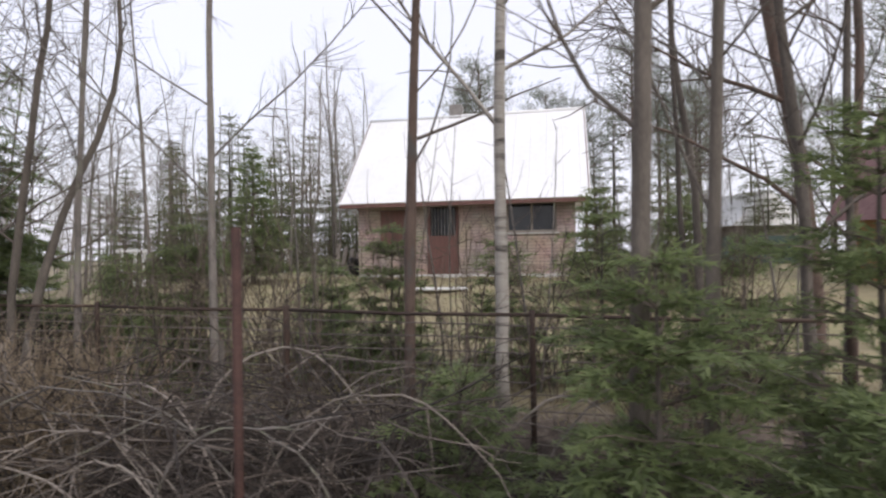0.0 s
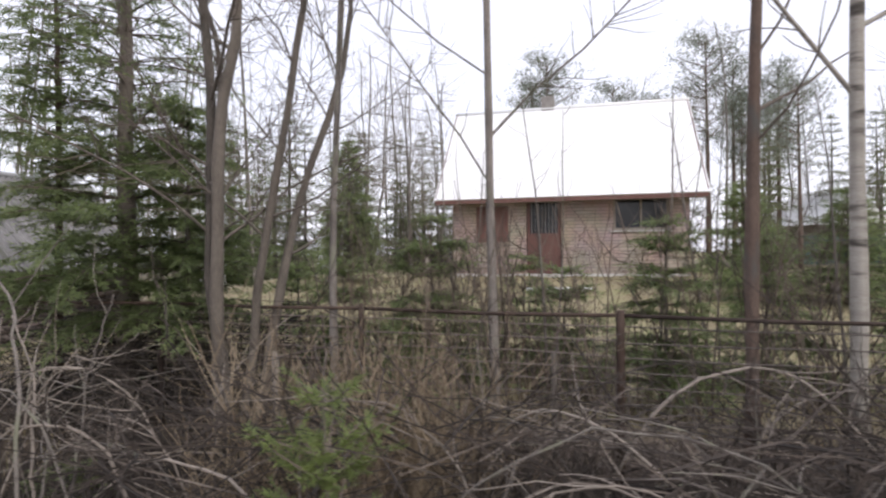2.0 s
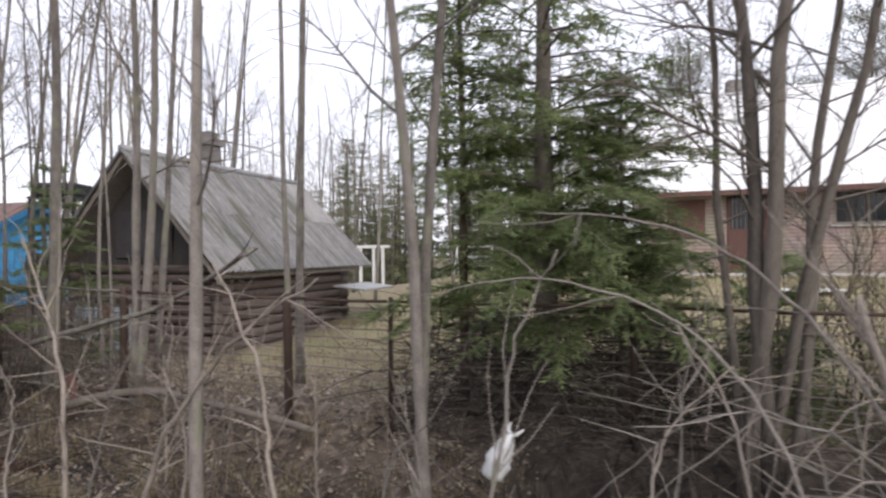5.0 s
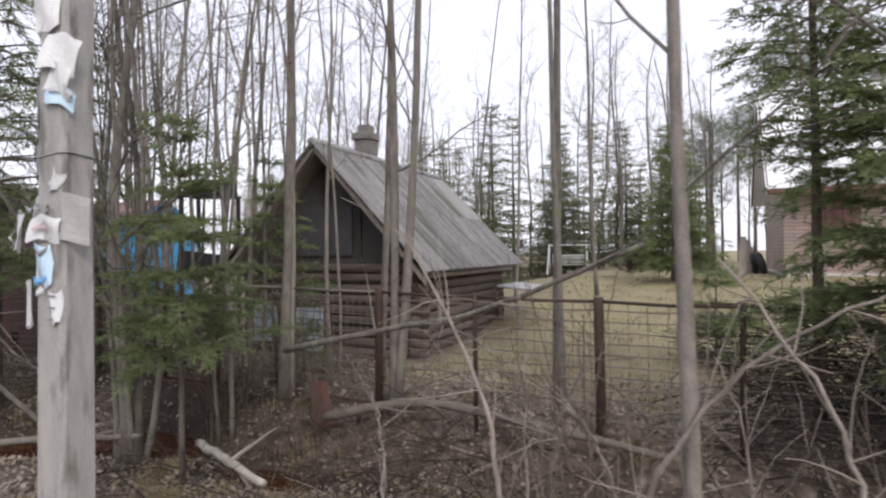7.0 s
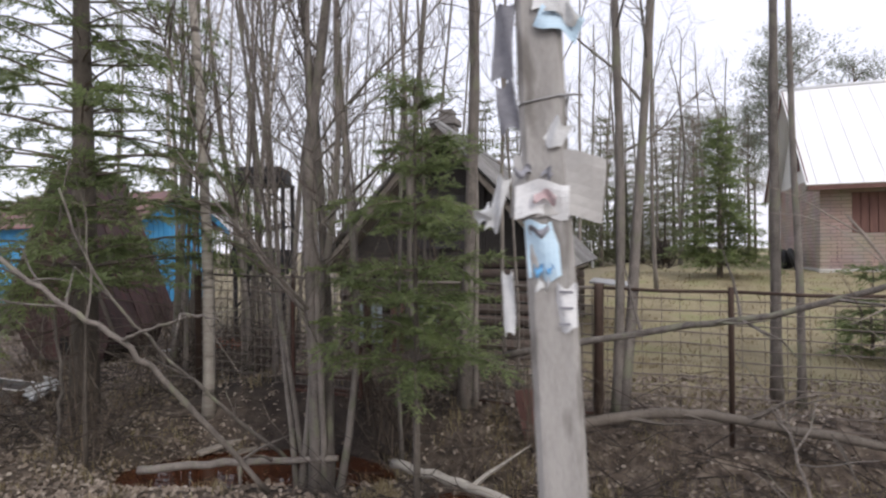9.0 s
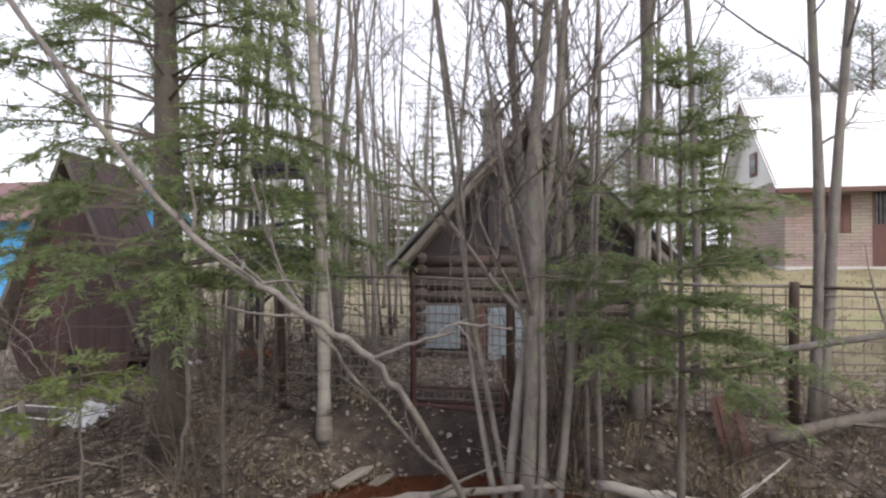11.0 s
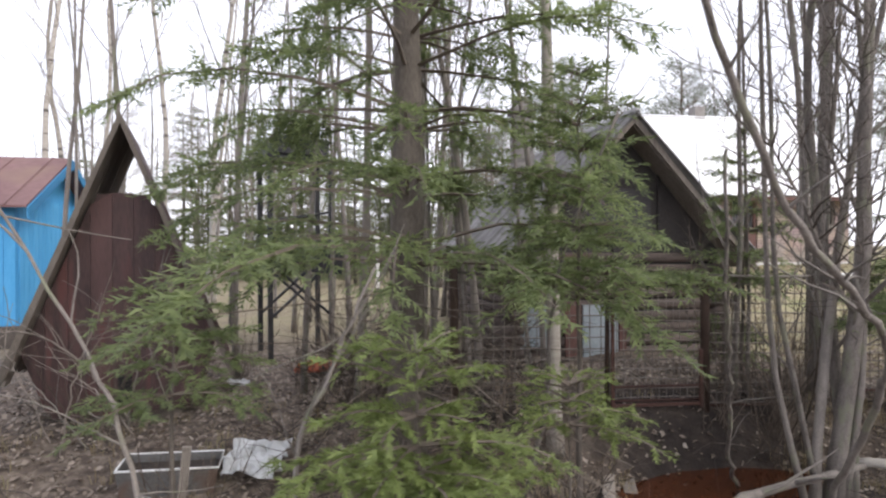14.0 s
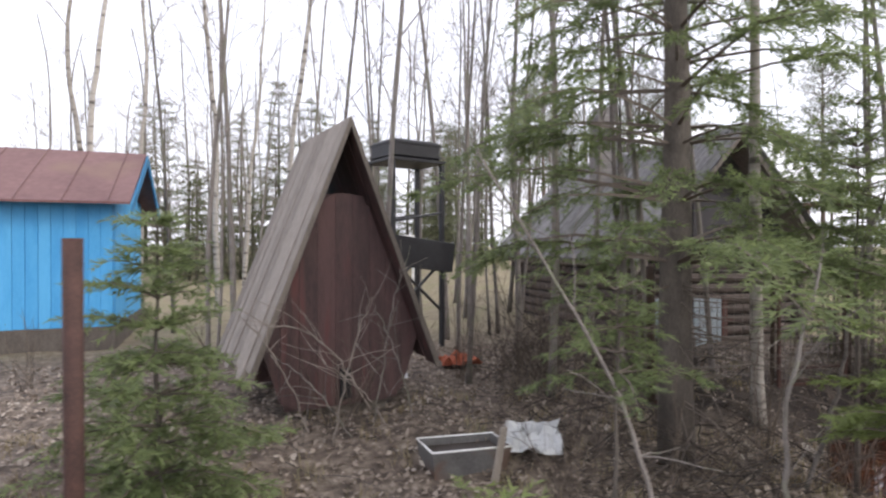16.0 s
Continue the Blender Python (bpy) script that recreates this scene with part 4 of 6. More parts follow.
# ---- white-roofed brick house ----
def house():
    ang = -0.8
    L, D = 6.95, 5.2
    base = 0.78
    root = thing("brick_house", pose(-6.28, 17.85, base, 0, 0, ang), "pale pink brick house with a steep white sheet-metal roof", "house")
    eave, top = 2.8, 5.85

    def wall(name, lo, hi, holes, mat=BRICK):
        """A wall along x with rectangular holes, built of boxes round them."""
        first = None

        def piece(p, q):
            g = Geo()
            g.box(p, q)
            return part(name, g, mat, root) if first is None else part("brickwork", g, mat, first)

        xs = sorted({lo[0], hi[0], *[h[0] for h in holes], *[h[1] for h in holes]})
        for a, b in zip(xs, xs[1:]):
            hs = [h for h in holes if h[0] <= a and h[1] >= b]
            z = lo[2]
            for h in sorted(hs, key=lambda q: q[2]):
                if h[2] > z:
                    first = piece((a, lo[1], z), (b, hi[1], h[2])) if first is None else (piece((a, lo[1], z), (b, hi[1], h[2])), first)[1]
                z = h[3]
            if z < hi[2]:
                first = piece((a, lo[1], z), (b, hi[1], hi[2])) if first is None else (piece((a, lo[1], z), (b, hi[1], hi[2])), first)[1]
        return first

    holes = [(0.75, 1.75, 1.2, 2.3), (2.3, 3.35, 0.12, 2.5), (4.85, 6.4, 1.5, 2.45)]
    wall("front_wall", (0, 0, 0.22), (L, 0.25, eave), holes)
    wall("back_wall", (0, D - 0.25, 0.22), (L, D, eave), [])
    f = Geo()
    f.box((-0.03, -0.04, -0.5), (L + 0.03, D + 0.03, 0.22), bevel=0.02)
    part("foundation", f, CONCRETE, root, "pale concrete footing")
    # end walls with gables
    for name, x0, x1 in (("west_gable", 0.0, 0.25), ("east_gable", L - 0.25, L)):
        side = Geo()
        side.box((x0, 0.25, 0.22), (x1, D - 0.25, eave))
        part(name + "_wall", side, BRICK, root)
        gb = Geo()
        m = Matrix.Rotation(radians(90), 4, "Z")
        tri = Geo()
        tri.prism([(0.0, eave), (D, eave), (D / 2, top - 0.12)], -x1 + 0.01, -x0 - 0.01)
        v = np.concatenate(tri.v)
        gb.add(np.array([m @ Vector(p) for p in v]), tri.f)
        part(name + "_boarding", gb, WHITE if name.startswith("west") else BOARD_GREY, root, "off-white boarded gable")
        for sgn in (0, 1):
            brg = Geo()
            xx = x0 - 0.42 if x0 == 0 else x1 + 0.38
            y0 = -0.55 if sgn == 0 else D + 0.55
            pts = np.array([[xx, y0, eave - 0.22], [xx, D / 2, top + 0.02]])
            n = Vector((0, pts[1][1] - pts[0][1], pts[1][2] - pts[0][2])).normalized()
            for k in range(1):
                a, b = Vector(pts[0]), Vector(pts[1])
                dn = Vector((0, 0, -0.2))
                brg.add([a, b, b + dn, a + dn, a + Vector((0.03, 0, 0)), b + Vector((0.03, 0, 0)), b + dn + Vector((0.03, 0, 0)), a + dn + Vector((0.03, 0, 0))],
                        [(0, 1, 2, 3), (7, 6, 5, 4), (0, 4, 5, 1), (1, 5, 6, 2), (2, 6, 7, 3), (3, 7, 4, 0)])
            part("bargeboard", brg, BOARD_RED, root, "dark red-brown bargeboard")
    gw = Geo()
    gw.box((-0.03, D / 2 - 0.35, 3.2), (0.0, D / 2 + 0.35, 4.0), bevel=0.01)
    w = part("gable_window", gw, BOARD_RED, root, "small dark red gable window")
    gp = Geo()
    gp.box((-0.045, D / 2 - 0.27, 3.28), (-0.033, D / 2 + 0.27, 3.92))
    part("pane", gp, GLASS_DARK, w)
    # roof slopes of sheet strips with standing seams
    for s in (0, 1):
        slope = Geo()
        ya, za = (-0.62, eave - 0.3) if s == 0 else (D + 0.62, eave - 0.3)
        yb, zb = D / 2, top
        th = 0.05
        d = np.array([0, yb - ya, zb - za])
        nrm = np.array([0, -d[2], d[1]]) / np.linalg.norm(d) * (1 if s == 0 else -1)
        nrm = nrm * (-1 if nrm[2] < 0 else 1)
        a0, a1 = np.array([-0.45, ya, za]), np.array([L + 0.45, ya, za])
        b0, b1 = np.array([-0.45, yb, zb]), np.array([L + 0.45, yb, zb])
        slope.add([a0, a1, b1, b0, a0 - nrm * th, a1 - nrm * th, b1 - nrm * th, b0 - nrm * th],
                  [(0, 1, 2, 3), (7, 6, 5, 4), (0, 4, 5, 1), (1, 5, 6, 2), (2, 6, 7, 3), (3, 7, 4, 0)])
        rf = part("roof_slope", slope, TIN_ROOF, root, "white sheet-metal roof slope")
        seams = Geo()
        for k in range(15):
            t = (k + 0.5) / 15
            p, q = a0 + (a1 - a0) * t, b0 + (b1 - b0) * t
            seams.tube([p + nrm * 0.008, q + nrm * 0.008], 0.011, 4)
        part("seam_set", seams, TIN_ROOF, rf)
    ridge = Geo()
    ridge.tube([[-0.45, D / 2, top + 0.02], [L + 0.45, D / 2, top + 0.02]], 0.06, 8)
    part("ridge_cap", ridge, TIN_ROOF, root, smooth=True)
    fascia = Geo()
    fascia.box((-0.4, -0.6, eave - 0.44), (L + 0.4, -0.565, eave - 0.3))
    part("fascia", fascia, BOARD_RED, root, "dark brown eaves board")
    soffit = Geo()
    soffit.box((-0.38, -0.56, eave - 0.42), (L + 0.38, -0.01, eave - 0.395))
    part("soffit", soffit, BOARD_GREY, root)
    ch = Geo()
    ch.box((2.6, D / 2 - 0.05, top - 0.4), (3.05, D / 2 + 0.4, top + 0.45), bevel=0.015)
    part("chimney", ch, CHIMNEY_BRICK, root, "squat grey chimney")
    # shuttered window, door with barred light, dark window
    sh = Geo()
    sh.box((0.75, 0.05, 1.2), (1.75, 0.1, 2.3))
    for k in range(5):
        sh.box((0.76 + k * 0.2, 0.02, 1.21), (0.94 + k * 0.2, 0.048, 2.29), bevel=0.006)
    part("window_shutter", sh, BOARD_RED, root, "faded dark red boarded window")
    door = Geo()
    door.box((2.32, 0.04, 0.14), (3.33, 0.1, 1.45), bevel=0.01)
    door.box((2.32, 0.06, 1.45), (2.41, 0.12, 2.48))
    door.box((3.24, 0.06, 1.45), (3.33, 0.12, 2.48))
    dr = part("door", door, BOARD_RED, root, "faded red metal door with a barred light")
    dl = Geo()
    dl.box((2.41, 0.13, 1.45), (3.24, 0.16, 2.48))
    part("pane", dl, GLASS_DARK, dr)
    for k in range(8):
        x = 2.46 + k * 0.104
        bars = Geo()
        bars.tube([[x, 0.08, 1.45], [x, 0.08, 2.46]], 0.008, 5)
        part("bar", bars, ZINC, dr, "pale iron bar")
    wf = None
    for lo, hi in (((4.85, 0.06, 1.5), (6.4, 0.12, 1.57)), ((4.85, 0.06, 2.43), (6.4, 0.12, 2.5)), ((4.85, 0.06, 1.57), (4.92, 0.12, 2.43)), ((6.33, 0.06, 1.57), (6.4, 0.12, 2.43)), ((5.6, 0.06, 1.57), (5.66, 0.12, 2.43))):
        win = Geo()
        win.box(lo, hi, bevel=0.008)
        if wf is None:
            wf = part("window", win, BOARD_GREY, root, "dark window with a grey frame")
        else:
            part("frame_bar", win, BOARD_GREY, wf)
    pn = Geo()
    pn.box((4.9, 0.13, 1.55), (6.35, 0.15, 2.45))
    part("pane", pn, GLASS_DARK, wf)
    sill = Geo()
    sill.box((4.78, -0.06, 1.44), (6.47, 0.1, 1.495), bevel=0.01)
    part("window_sill", sill, CONCRETE, root)


house()


def yard_things():
    """Loose things round the brick house."""
    # tyres and scrap against the west gable
    for k, (x, y, tilt) in enumerate(((-6.75, 18.7, 72), (-6.9, 19.3, 80), (-6.7, 19.9, 68))):
        g = Geo()
        a = np.linspace(0, 2 * math.pi, 21)
        ty = thing("tyre", pose(x, y, ground_z(x, y) + 0.3, tilt, 0, 80 + 12 * k), "worn black tyre leaning against the house", "tyre", "tyres by the house")
        g.tube(np.c_[0.25 * np.cos(a), 0.25 * np.sin(a), np.zeros(21)], 0.085, 8, False)
        part("tread", g, RUBBER, ty, smooth=True)
    for k in range(5):
        x, y = -7.3 + 0.1 * k, 18.3 + 0.35 * k
        b = thing("board", pose(x, y, ground_z(x, y), 0, 12 + 4 * k, 70 + 5 * k), "grey weathered board leaning by the house wall", "board", "leaning boards")
        g = Geo()
        g.box((0, -0.08, 0.0), (0.03, 0.08, 1.15 - 0.08 * k), bevel=0.004)
        part("plank", g, BOARD_GREY, b)
    g = Geo()
    g.box((-0.75, -0.25, 0), (0.75, 0.25, 0.05), bevel=0.01)
    x, y = -2.9, 14.2
    tagged(part("white_board", g, WHITE, at=pose(x, y, ground_z(x, y) + 0.06, 0, 0, 14)), "white board lying on the lawn", "board")
    # dry conical bush
    r = np.random.default_rng(9)
    x, y = -10.3, 19.4
    bush = thing("dry_bush", pose(x, y, ground_z(x, y)), "dense brown dry conical bush on the lawn", "bush")
    g = Geo()
    for i in range(420):
        a, t = r.uniform(0, 6.28), r.uniform(0, 1)
        rad = 0.62 * (1 - t * 0.7) * r.uniform(0.5, 1)
        p = np.array([rad * math.cos(a), rad * math.sin(a), 0.95 * t])
        g.tube(wander(r, p * [0.4, 0.4, 0.7], p + [0, 0, 0.25], r.uniform(0.3, 0.55), 3, 0.15), [0.008, 0.007, 0.005, 0.003], 3, False)
    part("stems", g, BRUSH, bush)
    # garden swing
    x, y = -14.0, 26.5
    sw = thing("garden_swing", pose(x, y, ground_z(x, y), 0, 0, 8), "white metal garden swing bench on the lawn", "swing")
    g = Geo()
    for s in (-0.85, 0.85):
        g = Geo()
        g.tube([[s * 1.06, -0.6, 0], [s, 0, 1.35], [s * 1.06, 0.6, 0]], 0.035, 6)
        part("side_frame", g, WHITE, sw)
    g = Geo()
    g.tube([[-0.87, 0, 1.35], [0.87, 0, 1.35]], 0.035, 6)
    part("top_bar", g, WHITE, sw)
    g = Geo()
    for k in range(5):
        g.box((-0.75, -0.28 + k * 0.1, 0.42), (0.75, -0.22 + k * 0.1, 0.45))
    part("seat", g, WHITE, sw)
    g = Geo()
    for k in range(4):
        g.box((-0.75, 0.26, 0.5 + k * 0.11), (0.75, 0.29, 0.57 + k * 0.11))
    part("backrest", g, WHITE, sw)
    # white-posted frame far behind the hut
    x, y = -15.6, 19.0
    pg = thing("pergola", pose(x, y, ground_z(x, y), 0, 0, 10), "white-posted open timber frame far behind the hut", "pergola")
    for px in (-0.5, 0.0, 0.35):
        g = Geo()
        g.box((px - 0.05, -0.05, 0), (px + 0.05, 0.05, 1.65), bevel=0.008)
        part("post", g, WHITE, pg)
    g = Geo()
    g.box((-0.7, -0.07, 1.65), (0.6, 0.07, 1.75), bevel=0.008)
    part("beam", g, WHITE, pg)
    # far neighbours on the east
    nb = thing("far_house", pose(11.5, 38, ground_z(11, 38), 0, 0, 20), "distant white-roofed house behind a green fence", "house")
    g = Geo()
    g.box((-2, -2, 0), (2, 2, 2.2))
    part("wall", g, BOARD_GREY, nb)
    g = Geo()
    g.prism([(-2.4, 2.1), (2.4, 2.1), (0, 4.2)], -2.3, 2.3)
    part("roof", g, TIN_ROOF, nb, "white roof")
    gf = thing("sheet_fence", pose(9.0, 30, ground_z(9, 30), 0, 0, 8), "dark green sheet-metal fence far behind the lawn", "fence")
    for k in range(8):
        g = Geo()
        g.box((-1.4 + k * 0.6, 0, 0.05), (-0.82 + k * 0.6, 0.04, 1.4), bevel=0.01)
        part("panel", g, GREEN_SHEET, gf)
    oc = thing("ochre_cabin", pose(9.6, 14.8, ground_z(9.6, 14.8), 0, 0, 28), "ochre boarded cabin with a steep roof", "house")
    g = Geo()
    g.box((-1.6, -2, 0), (1.6, 2, 2.0))
    part("wall", g, OCHRE, oc)
    g = Geo()
    g.prism([(-1.62, 2.0), (1.62, 2.0), (0, 4.3)], -2.0, 2.0)
    part("gable", g, OCHRE, oc)
    for s in (-1, 1):
        g = Geo()
        g.prism([(s * 1.95, 1.6), (0, 4.42), (0, 4.52), (s * 2.03, 1.6)], -2.35, 2.35)
        part("roof_slope", g, RUST_ROOF, oc)


yard_things()


# ---- log hut with a corrugated roof ----
def corrugated(width, length, wave, amp, th=0.008):
    """A wavy sheet: waves across x, running along y."""
    n = int(width / wave * 6)
    x = np.linspace(0, width, n + 1)
    z = amp * np.sin(2 * math.pi * x / wave)
    g = Geo()
    v, f = [], []
    for y in (0.0, length):
        for dz in (0, -th):
            v.append(np.c_[x, np.full(n + 1, y), z + dz])
    k = n + 1
    for i in range(n):
        f += [(i, i + 1, 2 * k + i + 1, 2 * k + i), (k + i + 1, k + i, 3 * k + i, 3 * k + i + 1), (i + 1, i, k + i, k + i + 1), (2 * k + i, 2 * k + i + 1, 3 * k + i + 1, 3 * k + i)]
    g.add(np.concatenate(v), f)
    return g.mesh("sheet", SLATE)


def hut():
    W, D = 3.0, 3.75
    gz = 0.12
    ex, ez, az = 1.66, 1.42, 3.25
    root = thing("log_hut", pose(-13.45, 6.9, 0, 0, 0, 1.5), "small brown log hut with a grey corrugated roof and tarred gable", "hut")
    # logs of the walls
    n = 9
    dia = (1.52 - gz) / n
    front = Geo()
    front.tube([[-W / 2 - 0.1, 0, 0], [-W / 4, 0, 0.004], [W / 4, 0, -0.004], [W / 2 + 0.1, 0, 0]], [dia * 0.5, dia * 0.52, dia * 0.5, dia * 0.48], 9)
    fm = front.mesh("log", LOG_WOOD, True)
    side = Geo()
    side.tube([[0, -0.08, 0], [0, D / 2, 0.004], [0, D + 0.08, 0]], [dia * 0.5, dia * 0.51, dia * 0.49], 9)
    sm = side.mesh("log", LOG_WOOD, True)
    for wname, spots, me in (("front_wall", [(0, 0.07)], fm), ("back_wall", [(0, D - 0.07)], fm), ("west_wall", [(-W / 2 + 0.07, 0)], sm), ("east_wall", [(W / 2 - 0.07, 0)], sm)):
        # Solid core coloured near-black as the shade between logs.
        chink = Geo()
        if me is fm:
            chink.box((-W / 2 + 0.08, spots[0][1] - 0.03, gz), (W / 2 - 0.08, spots[0][1] + 0.03, 1.5))
        else:
            chink.box((spots[0][0] - 0.03, 0.1, gz), (spots[0][0] + 0.03, D - 0.1, 1.5))
        wl_ = part(wname, chink, GAP_SHADE, root)
        for k in range(n):
            part("log", me, None, wl_, at=pose(spots[0][0], spots[0][1], gz + dia * (k + 0.5 + (0.0 if me is fm else 0.25)), 0, 0, 0.4 * ((k % 3) - 1)))
    # tarred gables
    for y0 in (0.03, D - 0.1):
        g = Geo()
        g.prism([(-1.5, 1.5), (1.5, 1.5), (0, az - 0.14)], y0, y0 + 0.06)
        part("gable", g, TAR, root, "black tar-papered gable")
    for k, x in enumerate((-0.78, -0.1, 0.55)):
        g = Geo()
        g.box((x - 0.02, -0.005, 1.52), (x + 0.02, 0.028, 2.3 + 0.7 * (1 - abs(x))), bevel=0.004)
        part("batten", g, TAR, root)
    pan = Geo()
    pan.box((-0.55, -0.012, 1.62), (0.42, 0.028, 2.35), bevel=0.006)
    part("gable_panel", pan, material("dull_grey_panel", (0.034, 0.03, 0.033), (0.07, 0.064, 0.068), 3, 0.7, 0.1), root)
    # corrugated sheets
    run = math.hypot(ex + 0.12, az - ez)
    up = math.degrees(math.atan2(az - ez, ex + 0.12))
    sheet = corrugated(1.0, run / 2 + 0.06, 0.125, 0.027)
    for s in (-1, 1):
        sl = Geo()
        sl.prism([(s * ex, ez - 0.06), (0, az - 0.06), (0, az - 0.12), (s * ex, ez - 0.12)], -0.3, D + 0.4)
        roof = part("roof_slope", sl, BOARD_GREY, root, "grey corrugated roof slope")
        for i in range(5):
            for j in range(2):
                # x of the sheet lies along the ridge, y climbs the slope
                base = Vector((s * (ex + 0.12), -0.42 + i * 0.98, ez - 0.035))
                dirn = Vector((-s * (ex + 0.12), 0, az - ez)).normalized()
                o = base + dirn * (run / 2) * j + Vector((0, 0, 0.012 * j + 0.004 * (i % 2)))
                nrm = Vector((s * (az - ez), 0, ex + 0.12)).normalized()
                along = Vector((0, 1, 0))
                m = Matrix((along, dirn, along.cross(dirn))).transposed()
                if m.col[2].z < 0:
                    along = Vector((0, -1, 0))
                    o = o + Vector((0, 1.0, 0))
                    m = Matrix((along, dirn, along.cross(dirn))).transposed()
                part("sheet", sheet, None, roof, at=Matrix.Translation(o + nrm * 0.03) @ m.to_4x4())
        rake = Geo()
        rake.prism([(s * (ex + 0.1), ez - 0.1), (0, az - 0.0), (0, az - 0.11), (s * (ex + 0.1), ez - 0.2)], -0.36, -0.32)
        part("rake_board", rake, BOARD_GREY, root)
    g = Geo()
    g.tube([[0, -0.4, az + 0.02], [0, D + 0.45, az + 0.02]], 0.07, 8)
    part("ridge_cap", g, ZINC, root, "pale grey ridge cap", smooth=True)
    # brick chimney
    ch = Geo()
    cx, cy = -0.62, 2.2
    ch.box((cx - 0.15, cy - 0.15, 1.9), (cx + 0.15, cy + 0.15, 3.95), bevel=0.01)
    c = part("chimney", ch, CHIMNEY_BRICK, root, "square grey brick chimney")
    for k in range(24):
        z = 2.2 + 0.066 * k
        cr = Geo()
        cr.box((cx - 0.156, cy - 0.156, z), (cx + 0.156, cy + 0.156, z + 0.055))
        part("brick_course", cr, CHIMNEY_BRICK, c)
    cr = Geo()
    cr.box((cx - 0.2, cy - 0.2, 3.8), (cx + 0.2, cy + 0.2, 3.92), bevel=0.012)
    cr.box((cx - 0.12, cy - 0.12, 3.95), (cx + 0.12, cy + 0.12, 4.08), bevel=0.012)
    part("cap", cr, CHIMNEY_BRICK, c)
    # door leaves of sheet metal
    for x0, x1, z0, z1, mt, lab in ((-0.56, -0.07, -0.02, 0.84, PALE_METAL, "pale grey metal door leaf with rust"), (-1.42, -0.92, 0.3, 0.86, PALE_METAL, "pale blue-grey metal panel")):
        g = Geo()
        g.box((x0, -0.05, z0), (x1, -0.02, z1), bevel=0.006)
        part("metal_panel", g, mt, root, lab)
    g = Geo()
    g.box((-0.8, -0.045, -0.02), (-0.58, -0.015, 0.87), bevel=0.006)
    part("door_post", g, BOARD_RED, root, "faded red door post")
    g = Geo()
    g.box((-0.05, -0.045, -0.02), (0.05, -0.015, 0.87), bevel=0.006)
    part("door_post", g, BOARD_RED, root, "faded red door post")
    # lean-to at the back with a pale metal roof
    lt = Geo()
    lt.box((1.62, D - 0.9, 1.18), (2.3, D + 0.5, 1.22), m=Matrix.Rotation(radians(6), 4, "Y"), bevel=0.005)
    part("porch_roof", lt, ZINC, root, "small pale metal porch roof")


hut()


# rusty sheets and gate parts at the fence in front of the hut
def gate_bits():
    for k, (x, y, w, h, tilt) in enumerate(((-11.75, 4.45, 0.22, 0.5, -12),)):
        g = Geo()
        g.box((-w / 2, -0.004, 0), (w / 2, 0.004, h))
        for q in (-0.25, 0.25):
            g.tube([[w * q, -0.008, 0.02], [w * q, -0.008, h - 0.02]], 0.01, 5)
        tagged(part("rusty_sheet", g, BOARD_RED, at=pose(x, y, ground_z(x, y) - 0.03, tilt * 0.3, tilt, 4 * k)), "rusty red metal sheet leaning at the fence", "metal sheet", "rusty sheets")
    gt = thing("gate", pose(-14.1, 4.86, ground_z(-14.1, 4.86) + 0.03, 0, 0, -4), "low red-rusted gate frame standing in the fence", "gate")
    for lo, hi in (((-0.45, 0, 0), (-0.42, 0.03, 1.0)), ((0.42, 0, 0), (0.45, 0.03, 0.55)), ((-0.42, 0, 0.02), (0.42, 0.03, 0.05)), ((-0.42, 0, 0.2), (0.42, 0.03, 0.22))):
        g = Geo()
        g.box(lo, hi, bevel=0.003)
        part("bar", g, RUST, gt)
    pl = thing("plank", pose(-14.72, 4.2, ground_z(-14.72, 4.2) - 0.05, 0, 0, 70), "grey plank laid across the ditch edge", "plank")
    g = Geo()
    g.box((-0.4, -0.055, 0.0), (0.36, 0.055, 0.04), bevel=0.006)
    part("board", g, BOARD_GREY, pl, at=pose(0, 0, 0.06, 0, -6, 0))
    pl2 = thing("plank", pose(-14.9, 4.22, ground_z(-14.9, 4.22) - 0.05, 0, 0, 66), "grey plank laid across the ditch edge", "plank")
    g = Geo()
    g.box((-0.25, -0.05, 0.0), (0.3, 0.05, 0.035), bevel=0.006)
    part("board", g, BOARD_GREY, pl2, at=pose(0, 0, 0.07, 0, -4, 0))


gate_bits()


